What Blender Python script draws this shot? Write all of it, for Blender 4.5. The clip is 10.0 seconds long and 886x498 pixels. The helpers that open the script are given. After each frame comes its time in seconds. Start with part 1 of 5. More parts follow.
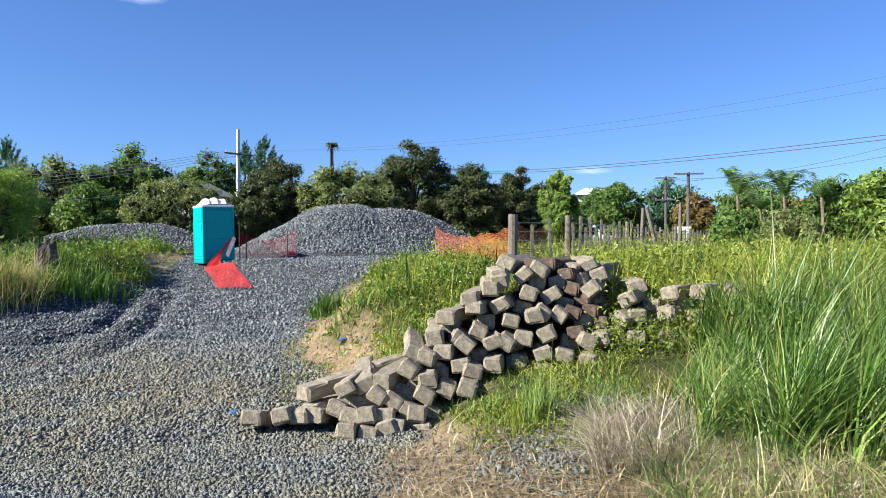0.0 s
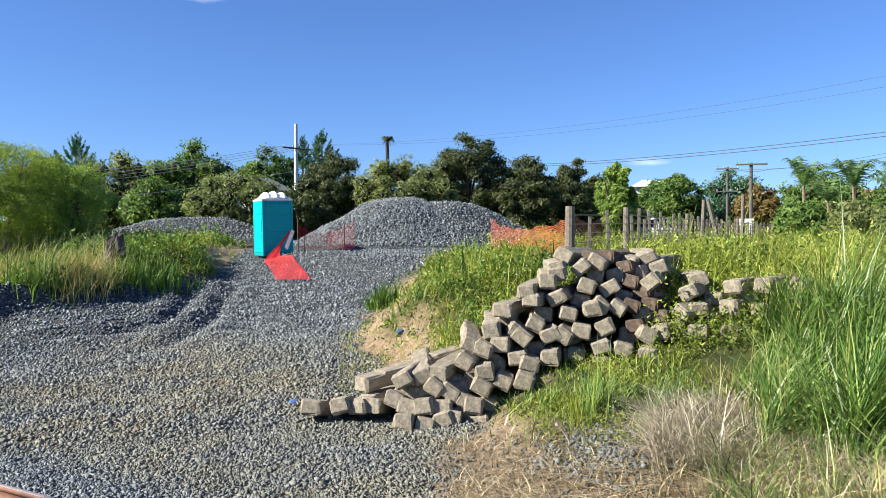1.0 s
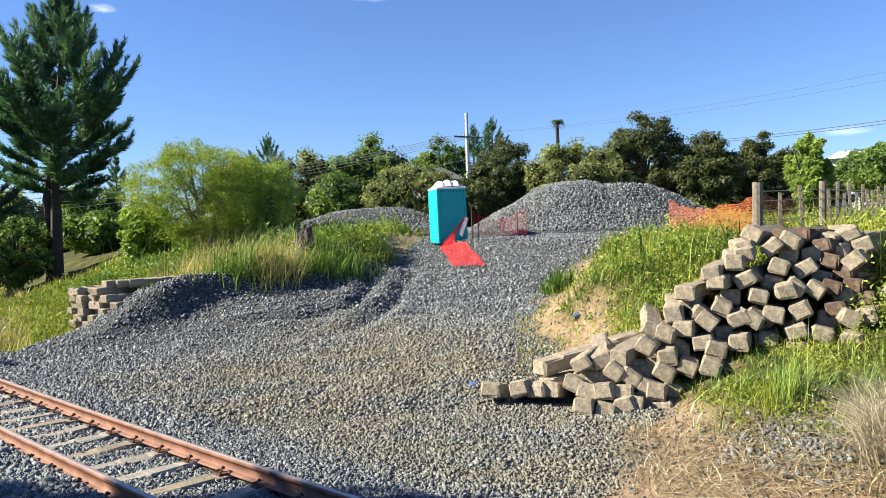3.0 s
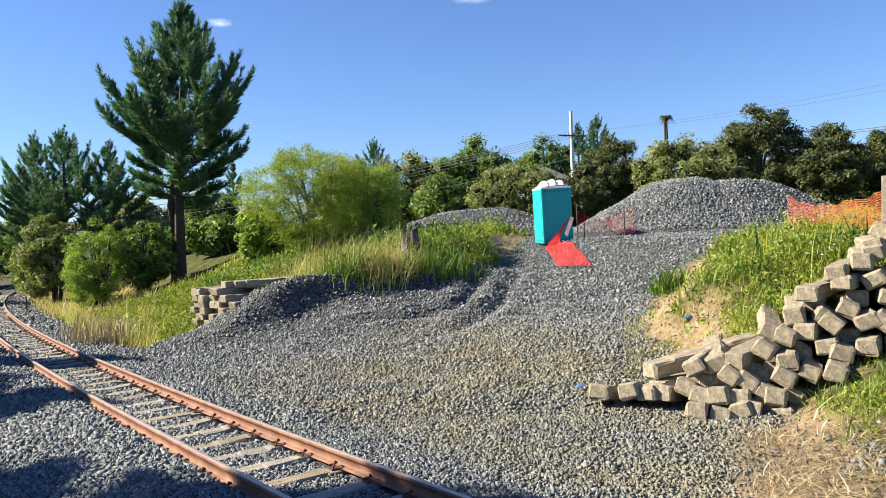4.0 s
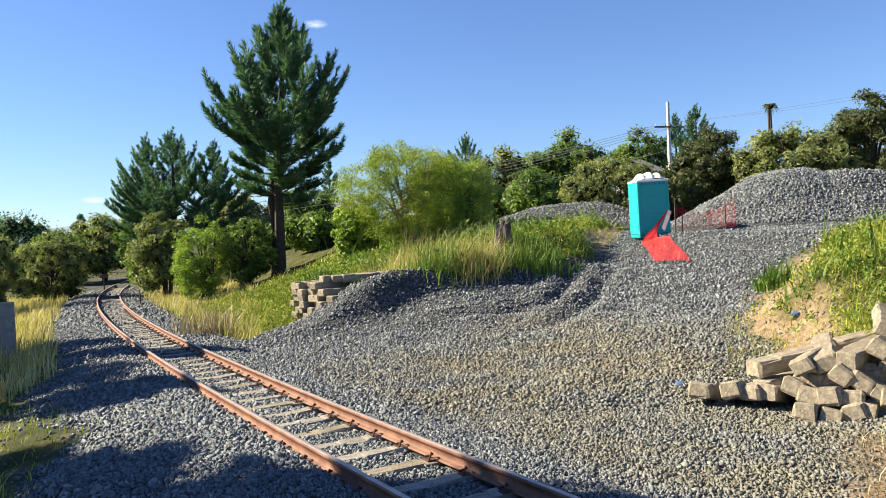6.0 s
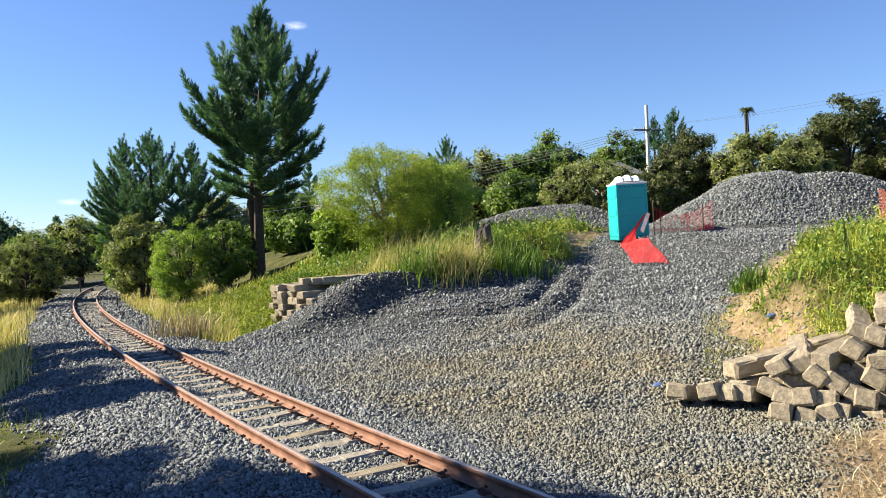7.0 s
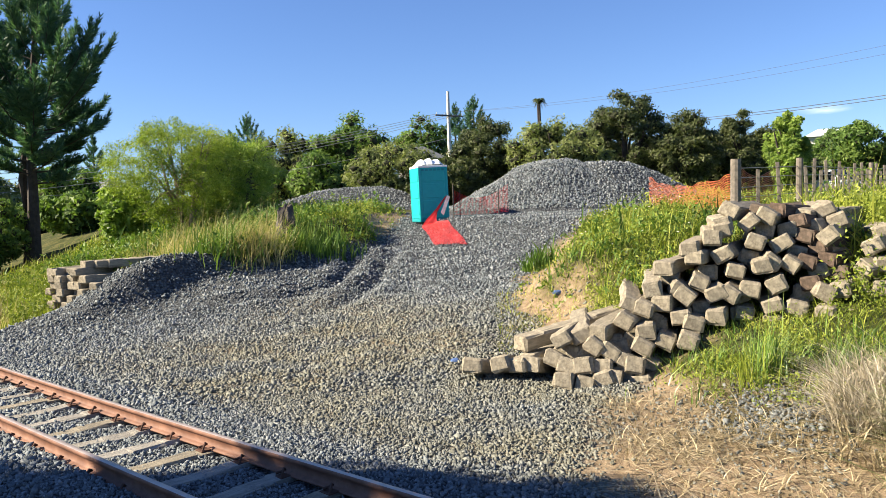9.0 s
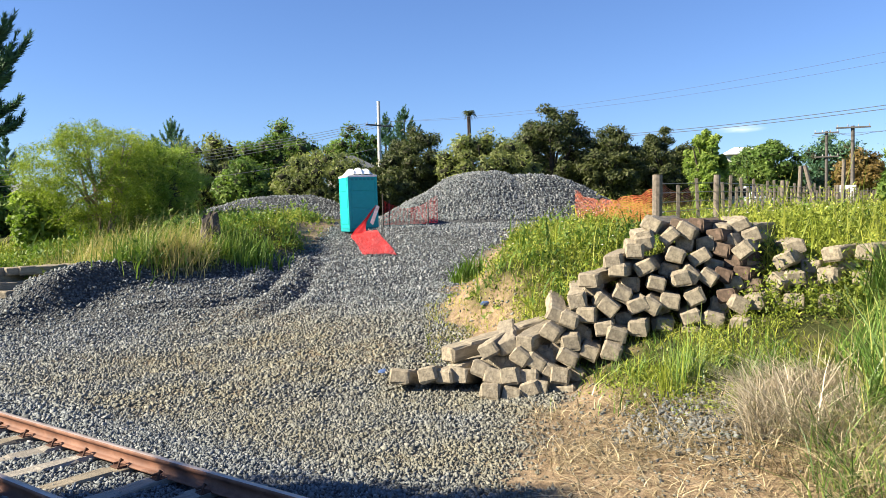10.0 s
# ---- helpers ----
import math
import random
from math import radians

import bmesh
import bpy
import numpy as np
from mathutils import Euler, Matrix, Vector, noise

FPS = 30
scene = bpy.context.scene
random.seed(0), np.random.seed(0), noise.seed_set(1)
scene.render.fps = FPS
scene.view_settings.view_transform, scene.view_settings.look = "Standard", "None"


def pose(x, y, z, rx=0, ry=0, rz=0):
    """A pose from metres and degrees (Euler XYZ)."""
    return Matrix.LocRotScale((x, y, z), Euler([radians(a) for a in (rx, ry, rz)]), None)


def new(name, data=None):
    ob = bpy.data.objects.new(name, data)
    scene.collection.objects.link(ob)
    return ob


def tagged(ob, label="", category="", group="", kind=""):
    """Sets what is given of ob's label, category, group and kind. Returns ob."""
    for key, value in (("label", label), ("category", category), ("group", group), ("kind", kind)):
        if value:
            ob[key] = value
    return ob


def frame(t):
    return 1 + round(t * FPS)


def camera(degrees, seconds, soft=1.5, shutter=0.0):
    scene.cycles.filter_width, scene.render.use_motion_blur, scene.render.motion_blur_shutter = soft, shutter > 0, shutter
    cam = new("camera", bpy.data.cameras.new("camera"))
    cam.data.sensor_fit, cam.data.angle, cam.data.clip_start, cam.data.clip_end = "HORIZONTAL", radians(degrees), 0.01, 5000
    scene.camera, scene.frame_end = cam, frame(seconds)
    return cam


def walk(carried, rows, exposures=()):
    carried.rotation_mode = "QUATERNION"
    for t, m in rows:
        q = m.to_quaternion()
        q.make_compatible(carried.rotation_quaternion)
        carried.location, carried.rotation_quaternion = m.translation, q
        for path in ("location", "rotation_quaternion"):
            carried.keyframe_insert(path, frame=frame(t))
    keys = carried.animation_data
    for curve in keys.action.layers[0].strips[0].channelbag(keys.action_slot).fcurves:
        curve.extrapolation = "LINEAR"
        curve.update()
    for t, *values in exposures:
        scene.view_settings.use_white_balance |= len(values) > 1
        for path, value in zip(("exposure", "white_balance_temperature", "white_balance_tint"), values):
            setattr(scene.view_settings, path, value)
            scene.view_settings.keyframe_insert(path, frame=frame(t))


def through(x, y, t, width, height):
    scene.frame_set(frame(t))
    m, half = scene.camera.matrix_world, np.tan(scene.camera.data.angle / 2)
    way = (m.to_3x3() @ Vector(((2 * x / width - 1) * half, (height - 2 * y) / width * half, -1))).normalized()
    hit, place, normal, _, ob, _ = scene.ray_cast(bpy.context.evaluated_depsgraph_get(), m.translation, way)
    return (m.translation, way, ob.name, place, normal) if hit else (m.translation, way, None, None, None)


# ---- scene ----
# The camera stands on one spot above the track and pans to its left and back.
# Rows: seconds, x, y, z, yaw, pitch, lean.
PATH = [
    (0, 0.001, 0.001, 2.388, 0.00, -0.10, -0.00),
    (0.5, -0.016, 0.011, 2.384, 2.03, -0.34, -0.08),
    (1, -0.024, 0.004, 2.378, 4.14, -0.63, 0.03),
    (1.5, -0.030, -0.006, 2.378, 6.55, -0.92, 0.30),
    (2, -0.043, -0.010, 2.372, 9.68, -1.24, 0.63),
    (2.5, -0.058, -0.014, 2.358, 13.09, -1.54, 1.11),
    (3, -0.066, -0.027, 2.359, 17.07, -1.52, 1.63),
    (4.5, -0.086, -0.066, 2.360, 28.20, -1.19, 2.30),
    (5, -0.095, -0.080, 2.358, 30.75, -1.28, 2.38),
    (5.5, -0.094, -0.089, 2.354, 31.89, -1.30, 2.48),
    (7, -0.076, -0.090, 2.354, 30.36, -1.19, 2.47),
    (7.5, -0.068, -0.089, 2.349, 27.23, -1.34, 2.47),
    (8, -0.061, -0.082, 2.341, 23.46, -1.95, 2.69),
    (8.5, -0.048, -0.068, 2.333, 19.33, -2.70, 2.43),
    (9, -0.040, -0.054, 2.326, 15.78, -3.10, 1.88),
    (9.5, -0.036, -0.049, 2.324, 12.88, -2.87, 1.33),
    (10, -0.034, -0.045, 2.333, 10.43, -2.47, 1.05),
]
cam = camera(60.52, 10.0, soft=0.8)


def stand(x, y, z, yaw, pitch, lean):
    turn = pose(0, 0, 0, 0, 0, yaw) @ pose(0, 0, 0, 90 + pitch) @ pose(0, 0, 0, 0, 0, -lean)
    return Matrix.Translation((x, y, z)) @ turn


EXPOSURE = [(0.0, 1.28, 5950, 10), (1.5, 1.38, 6200, 10), (3.0, 1.54, 6650, 10), (5.5, 1.56, 7150, 10), (7.5, 1.54, 7050, 10), (10.0, 1.54, 6900, 10)]
walk(cam, [(r[0], stand(*r[1:])) for r in PATH], EXPOSURE)

# ---- world, sun, exposure ----
SUN_AZ, SUN_EL = 112.0, 33.0          # degrees left of +y, degrees up
world = bpy.data.worlds.new("sky")
scene.world = world
world.use_nodes = True
wn = world.node_tree.nodes
sky = wn.new("ShaderNodeTexSky")
sky.sky_type = "NISHITA"
sky.sun_disc = False
sky.sun_elevation = radians(SUN_EL)
sky.sun_rotation = radians(-SUN_AZ)
sky.altitude, sky.air_density, sky.dust_density, sky.ozone_density = 0.0, 1.0, 0.0, 4.0
wn["Background"].inputs[1].default_value = 0.054
deep = wn.new("ShaderNodeMixRGB")
deep.blend_type = "MULTIPLY"
deep.inputs[0].default_value = 1.0
deep.inputs[2].default_value = (0.72, 0.90, 1.27, 1.0)
even = wn.new("ShaderNodeGamma")
even.inputs[1].default_value = 0.95
world.node_tree.links.new(sky.outputs[0], even.inputs[0])
world.node_tree.links.new(even.outputs[0], deep.inputs[1])
world.node_tree.links.new(deep.outputs[0], wn["Background"].inputs[0])

sun = new("sun", bpy.data.lights.new("sun", "SUN"))
sun.data.energy, sun.data.angle, sun.data.color = 5.0, radians(0.53), (1.0, 0.90, 0.74)
TO_SUN = Vector((-math.sin(radians(SUN_AZ)) * math.cos(radians(SUN_EL)),
                 math.cos(radians(SUN_AZ)) * math.cos(radians(SUN_EL)), math.sin(radians(SUN_EL))))
sun.matrix_world = Matrix.Translation((-40, -20, 40)) @ TO_SUN.to_track_quat("Z", "Y").to_matrix().to_4x4()


# ---- materials ----
class Mat:
    """A small builder of node materials."""

    def __init__(self, name, rough=0.8, metal=0.0, spec=0.3):
        self.m = bpy.data.materials.new(name)
        self.m.use_nodes = True
        self.t = self.m.node_tree
        self.b = self.t.nodes["Principled BSDF"]
        self.b.inputs["Roughness"].default_value = rough
        self.b.inputs["Metallic"].default_value = metal
        self.b.inputs["Specular IOR Level"].default_value = spec
        self.co = None

    def node(self, kind, **sets):
        n = self.t.nodes.new(kind)
        for k, v in sets.items():
            n.inputs[k.replace("_", " ")].default_value = v
        return n

    def link(self, a, b):
        self.t.links.new(a, b)

    def place(self, world_space=False):
        if world_space:
            return self.node("ShaderNodeNewGeometry").outputs["Position"]
        return self.node("ShaderNodeTexCoord").outputs["Object"]

    def noise(self, scale, detail=4.0, rough=0.6, at=None, stretch=None):
        n = self.node("ShaderNodeTexNoise", Scale=scale, Detail=detail, Roughness=rough)
        at = at or self.place()
        if stretch:
            mp = self.node("ShaderNodeMapping", Scale=stretch)
            self.link(at, mp.inputs["Vector"])
            at = mp.outputs[0]
        self.link(at, n.inputs["Vector"])
        return n.outputs["Fac"]

    def cells(self, scale, at=None, feature="F1", out="Distance"):
        n = self.node("ShaderNodeTexVoronoi", Scale=scale)
        n.feature = feature
        self.link(at or self.place(), n.inputs["Vector"])
        return n.outputs[out]

    def ramp(self, fac, *stops):
        n = self.node("ShaderNodeValToRGB")
        e = n.color_ramp.elements
        while len(e) < len(stops):
            e.new(0.5)
        for el, (p, c) in zip(e, stops):
            el.position, el.color = p, (*c, 1.0)
        self.link(fac, n.inputs[0])
        return n.outputs[0]

    def mix(self, fac, a, b, how="MIX"):
        n = self.node("ShaderNodeMixRGB")
        n.blend_type = how
        for k, v in ((0, fac), (1, a), (2, b)):
            if hasattr(v, "default_value"):
                self.link(v, n.inputs[k])
            elif k == 0:
                n.inputs[0].default_value = v
            else:
                n.inputs[k].default_value = (*v, 1.0)
        return n.outputs[0]

    def colour(self, c):
        if hasattr(c, "default_value"):
            self.link(c, self.b.inputs["Base Color"])
        else:
            self.b.inputs["Base Color"].default_value = (*c, 1.0)
        return self

    def bump(self, h, strength=0.5, dist=0.02):
        n = self.node("ShaderNodeBump", Strength=strength, Distance=dist)
        self.link(h, n.inputs["Height"])
        self.link(n.outputs[0], self.b.inputs["Normal"])
        return self

    def island(self):
        return self.node("ShaderNodeNewGeometry").outputs["Random Per Island"]

    def each(self):
        return self.node("ShaderNodeObjectInfo").outputs["Random"]

    def attr(self, name):
        n = self.node("ShaderNodeAttribute")
        n.attribute_name = name
        return n.outputs["Fac"]


def leaf_mat(name, dark, mid, light, through=0.35, gloss=0.55, drift=0.6, spec=0.25):
    """Leaves: each its own tint, lit through from behind."""
    k = Mat(name, gloss, spec=spec)
    pos = k.place(True)
    tint = k.ramp(k.island(), (0.0, dark), (0.55, mid), (1.0, light))
    tint = k.mix(drift, tint, k.ramp(k.noise(0.55, 3, at=pos), (0.35, dark), (0.5, mid), (0.68, light)))
    k.colour(tint)
    tr = k.node("ShaderNodeBsdfTranslucent")
    k.link(k.mix(1.0, tint, (1.0, 1.15, 0.55), "MULTIPLY"), tr.inputs[0])
    ms = k.node("ShaderNodeMixShader")
    ms.inputs[0].default_value = through
    k.link(k.b.outputs[0], ms.inputs[1])
    k.link(tr.outputs[0], ms.inputs[2])
    k.link(ms.outputs[0], k.t.nodes["Material Output"].inputs[0])
    return k.m


def stone_mat():
    k = Mat("crushed_stone", 0.85)
    pos = k.place(True)
    c = k.ramp(k.island(), (0.0, (0.048, 0.058, 0.063)), (0.4, (0.120, 0.142, 0.154)), (0.85, (0.196, 0.222, 0.236)), (1.0, (0.27, 0.285, 0.285)))
    c = k.mix(k.ramp(k.noise(60, 4, at=pos), (0.35, (0, 0, 0)), (0.8, (0.4, 0.4, 0.4))), c, (0.22, 0.225, 0.215))
    dust = k.ramp(k.noise(0.55, 3, at=pos), (0.30, (0.25, 0.25, 0.25)), (0.58, (1, 1, 1)))
    dust = k.mix(1.0, dust, k.attr("dusty"), "MULTIPLY")
    c = k.mix(dust, c, k.mix(0.34, k.mix(1.0, c, (0.98, 0.94, 0.80), "MULTIPLY"), (0.215, 0.185, 0.11)))
    return k.colour(c).bump(k.noise(90, 3, at=pos), 0.35, 0.006).m


def ground_mat():
    k = Mat("ground", 0.95, spec=0.15)
    pos = k.place(True)
    big, fine = k.noise(0.35, 4, at=pos), k.noise(9, 5, at=pos)
    cell = k.cells(19, pos)
    shade = k.cells(19, pos, out="Color")
    g = k.ramp(shade, (0.2, (0.030, 0.034, 0.037)), (0.8, (0.115, 0.125, 0.132)))
    # Cell edges darkened in the colour, as shade in gaps between stones.
    g = k.mix(k.ramp(cell, (0.5, (0, 0, 0)), (0.75, (0.85, 0.85, 0.85))), g, (0.035, 0.039, 0.042))
    g = k.mix(k.mix(1.0, k.ramp(k.noise(0.55, 3, at=pos), (0.42, (0, 0, 0)), (0.62, (0.8, 0.8, 0.8))), k.attr("dusty"), "MULTIPLY"), g, (0.19, 0.155, 0.10))
    clay = k.ramp(fine, (0.25, (0.10, 0.07, 0.042)), (0.5, (0.255, 0.185, 0.115)), (0.75, (0.40, 0.315, 0.21)))
    clay = k.mix(k.ramp(big, (0.45, (0, 0, 0)), (0.7, (0.5, 0.5, 0.5))), clay, (0.24, 0.18, 0.11))
    turf = k.ramp(k.noise(2.2, 6, at=pos), (0.3, (0.022, 0.03, 0.008)), (0.5, (0.05, 0.058, 0.018)), (0.72, (0.13, 0.11, 0.045)))
    c = k.mix(k.attr("clay"), turf, clay)
    c = k.mix(k.attr("gravel"), c, g)
    k.colour(c)
    h = k.mix(k.attr("gravel"), k.mix(0.5, fine, k.noise(38, 4, 0.7, at=pos)), cell)
    return k.bump(h, 0.9, 0.05).m


def sleeper_mat(name, a, b, c):
    k = Mat(name, 0.9, spec=0.2)
    grain = k.noise(6, 6, 0.7, stretch=(3.2, 0.45, 2.6))
    spots = k.noise(9, 5, 0.7)
    col = k.ramp(grain, (0.33, a), (0.5, b), (0.66, c))
    col = k.mix(k.ramp(k.each(), (0.0, (0, 0, 0)), (1.0, (0.55, 0.55, 0.55))), col, k.mix(0.5, col, (0.17, 0.15, 0.115)))
    col = k.mix(k.ramp(spots, (0.55, (0, 0, 0)), (0.72, (0.55, 0.55, 0.55))), col, (0.12, 0.11, 0.09))
    return k.colour(col).bump(k.mix(0.5, grain, k.noise(34, 5, 0.7)), 0.9, 0.022).m


def plain(name, c, rough=0.6, metal=0.0, vary=0.18, scale=7.0, bump=0.1):
    k = Mat(name, rough, metal)
    n = k.noise(scale, 5)
    lo, hi = tuple(v * (1 - vary) for v in c), tuple(min(1.0, v * (1 + vary)) for v in c)
    return k.colour(k.ramp(n, (0.3, lo), (0.7, hi))).bump(k.noise(scale * 6, 3), bump, 0.005).m


def rust_mat():
    k = Mat("rusty_rail", 0.7, 0.0, 0.4)
    n = k.noise(5, 6)
    c = k.ramp(n, (0.3, (0.11, 0.048, 0.029)), (0.5, (0.175, 0.081, 0.049)), (0.72, (0.245, 0.125, 0.08)))
    c = k.mix(k.ramp(k.noise(40, 4), (0.5, (0, 0, 0)), (0.7, (0.6, 0.6, 0.6))), c, (0.10, 0.048, 0.03))
    return k.colour(c).bump(k.noise(70, 4), 0.3, 0.004).m


def netting_mat():
    """Woven plastic barrier netting: strands with open holes between."""
    k = Mat("barrier_netting", 0.5)
    k.colour(k.ramp(k.noise(3, 4), (0.3, (0.33, 0.075, 0.03)), (0.7, (0.48, 0.13, 0.055))))
    return k.m


M_STONE, M_GROUND = stone_mat(), ground_mat()
M_SLEEPER = sleeper_mat("weathered_sleeper", (0.15, 0.13, 0.097), (0.275, 0.240, 0.178), (0.385, 0.342, 0.255))
M_SLEEPER_DARK = sleeper_mat("dark_sleeper", (0.045, 0.032, 0.024), (0.085, 0.060, 0.045), (0.15, 0.105, 0.08))
M_CONCRETE = sleeper_mat("concrete_sleeper", (0.20, 0.19, 0.165), (0.31, 0.29, 0.25), (0.42, 0.395, 0.34))
M_RAIL = rust_mat()
M_HEAD = plain("worn_rail_head", (0.50, 0.42, 0.37), 0.45, 0.5)
M_CLIP = plain("rusty_clip", (0.09, 0.045, 0.03), 0.8)
M_TEAL = plain("teal_plastic", (0.003, 0.37, 0.37), 0.45, vary=0.06, bump=0.05)
M_TEAL_DARK = plain("dark_teal_plastic", (0.004, 0.25, 0.27), 0.5, vary=0.08)
M_WHITE = plain("white_plastic", (0.78, 0.80, 0.80), 0.4, vary=0.05)
M_NET = netting_mat()
M_RED = plain("red_netting", (0.62, 0.035, 0.035), 0.55, vary=0.15)
M_TAPE = plain("pale_sheeting", (0.52, 0.47, 0.50), 0.5, vary=0.3)
M_POST = plain("grey_fence_timber", (0.155, 0.135, 0.11), 0.9, vary=0.4, scale=12, bump=0.5)
M_WIRE = plain("galvanised_wire", (0.30, 0.30, 0.29), 0.5, 0.7)
M_CABLE = plain("power_cable", (0.06, 0.066, 0.072), 0.6)
M_POLE = plain("concrete_pole", (0.56, 0.55, 0.52), 0.8)
M_WOODPOLE = plain("pole_timber", (0.105, 0.098, 0.09), 0.9, vary=0.3)
M_STUMP = plain("burnt_stump_wood", (0.075, 0.066, 0.06), 0.95, vary=0.5, scale=5, bump=0.9)
M_BARK = plain("dark_bark", (0.052, 0.043, 0.037), 0.95, vary=0.4, scale=6, bump=0.9)
M_BARK_PALE = plain("pale_bark", (0.20, 0.16, 0.11), 0.95, vary=0.3, scale=6, bump=0.6)
# Dark filler colour for clump cores: the crown's inner shade, put into colour.
L_CORE = plain("crown_core_shade", (0.030, 0.033, 0.016), 0.95, vary=0.5, scale=3, bump=0.9)
L_PINE = leaf_mat("pine_needles", (0.026, 0.070, 0.042), (0.070, 0.158, 0.092), (0.19, 0.31, 0.17), 0.28, drift=0.4)
L_DARK = leaf_mat("manuka_leaves", (0.026, 0.040, 0.015), (0.066, 0.085, 0.031), (0.138, 0.155, 0.055), 0.25)
L_OLIVE = leaf_mat("olive_leaves", (0.072, 0.100, 0.036), (0.185, 0.215, 0.078), (0.36, 0.39, 0.15), 0.38)
L_GREEN = leaf_mat("broad_leaves", (0.034, 0.075, 0.018), (0.105, 0.185, 0.038), (0.25, 0.34, 0.08), 0.35)
L_WILLOW = leaf_mat("willow_leaves", (0.075, 0.13, 0.018), (0.22, 0.30, 0.04), (0.46, 0.50, 0.09), 0.38, drift=0.45)
L_SHRUB = leaf_mat("bright_shrub_leaves", (0.085, 0.15, 0.026), (0.205, 0.305, 0.055), (0.40, 0.48, 0.12), 0.40, drift=0.45)
L_BROWN = leaf_mat("russet_leaves", (0.09, 0.065, 0.02), (0.19, 0.13, 0.04), (0.26, 0.20, 0.07), 0.3)
L_PALM = leaf_mat("palm_leaves", (0.050, 0.101, 0.032), (0.118, 0.202, 0.064), (0.235, 0.336, 0.114), 0.3)
G_GREEN = leaf_mat("green_grass", (0.090, 0.130, 0.016), (0.28, 0.335, 0.042), (0.54, 0.54, 0.11), 0.24, drift=0.4)
G_LUSH = leaf_mat("lush_grass", (0.025, 0.062, 0.010), (0.100, 0.190, 0.032), (0.27, 0.36, 0.085), 0.28)
G_WEED = leaf_mat("weed_leaves", (0.042, 0.075, 0.012), (0.200, 0.260, 0.034), (0.42, 0.44, 0.085), 0.25, drift=0.4)
G_DRY = leaf_mat("dry_grass", (0.26, 0.205, 0.085), (0.47, 0.39, 0.18), (0.68, 0.59, 0.31), 0.3)
G_STRAW = leaf_mat("straw", (0.12, 0.09, 0.05), (0.34, 0.27, 0.155), (0.66, 0.56, 0.37), 0.08, 0.5, 0.25)
G_HAY = leaf_mat("grey_dead_grass", (0.17, 0.14, 0.10), (0.42, 0.36, 0.26), (0.72, 0.65, 0.51), 0.1, 0.5, 0.2)
G_BLADE = leaf_mat("long_grass", (0.018, 0.050, 0.008), (0.095, 0.190, 0.026), (0.36, 0.45, 0.13), 0.14, 0.4, 0.2, 0.45)
G_STALK = leaf_mat("ripe_grass", (0.11, 0.12, 0.025), (0.33, 0.34, 0.075), (0.62, 0.57, 0.24), 0.12, 0.4, 0.22, 0.45)
G_FLOWER = plain("white_flower", (0.80, 0.80, 0.72), 0.7, vary=0.05)
M_ROOF = plain("pale_roof_iron", (0.62, 0.65, 0.68), 0.5)
M_ROOF_GREY = plain("grey_roof_iron", (0.12, 0.13, 0.14), 0.8)
M_WALL = plain("weatherboard", (0.62, 0.60, 0.56), 0.8)
M_BRICK = plain("red_cladding", (0.36, 0.13, 0.08), 0.85)
M_GLASS = plain("dark_window", (0.03, 0.035, 0.04), 0.1)
M_CARPAINT = plain("white_car_paint", (0.72, 0.73, 0.74), 0.25, vary=0.03)
M_TYRE = plain("tyre_rubber", (0.02, 0.02, 0.02), 0.9)
# Paler than power_cable: the left lines' sunlit look is put into the colour.
M_LINE = plain("sunlit_aluminium_cable", (0.34, 0.34, 0.33), 0.5, 0.3)


# ---- building helpers ----
RNG = np.random.default_rng(7)


def link_mesh(name, verts, faces, mats, smooth=False):
    """One mesh from arrays of points and of equal-sided faces."""
    me = bpy.data.meshes.new(name)
    verts, faces = np.asarray(verts, np.float32), np.asarray(faces, np.int32)
    n, k = faces.shape
    me.vertices.add(len(verts))
    me.vertices.foreach_set("co", verts.ravel())
    me.loops.add(n * k)
    me.loops.foreach_set("vertex_index", faces.ravel())
    me.polygons.add(n)
    me.polygons.foreach_set("loop_start", np.arange(0, n * k, k, dtype=np.int32))
    if smooth:
        me.polygons.foreach_set("use_smooth", np.ones(n, bool))
    me.update(calc_edges=True)
    for m in mats if isinstance(mats, (list, tuple)) else [mats]:
        me.materials.append(m)
    return new(name, me)


def part(name, bm, material, parent=None, label="", at=None, smooth=False):
    """Links a bmesh as one object, under a thing where one is given."""
    me = bpy.data.meshes.new(name)
    if smooth:
        for fc in bm.faces:
            fc.smooth = True
    bm.normal_update()
    bm.to_mesh(me)
    bm.free()
    me.materials.append(material)
    ob = new(name, me)
    if parent:
        ob.parent = parent
    if at is not None:
        ob.matrix_basis = at
    return tagged(ob, label)


def root(name, at, label, category, group="", kind=""):
    ob = new(name)
    ob.matrix_basis = at
    return tagged(ob, label, category, group, kind)


def box(sx, sy, sz, at=None, bevel=0.0, segs=1, bm=None):
    """A box of that size round the pose at, with its edges bevelled."""
    b = bmesh.new()
    bmesh.ops.create_cube(b, size=1.0, matrix=Matrix.Diagonal((sx, sy, sz, 1)))
    if bevel:
        bmesh.ops.bevel(b, geom=b.edges[:], offset=bevel, segments=segs, affect="EDGES", profile=0.5)
    b.transform(at or Matrix())
    return merge(bm, b)


def merge(bm, b):
    if bm is None:
        return b
    me = bpy.data.meshes.new("tmp")
    b.to_mesh(me)
    b.free()
    bm.from_mesh(me)
    bpy.data.meshes.remove(me)
    return bm


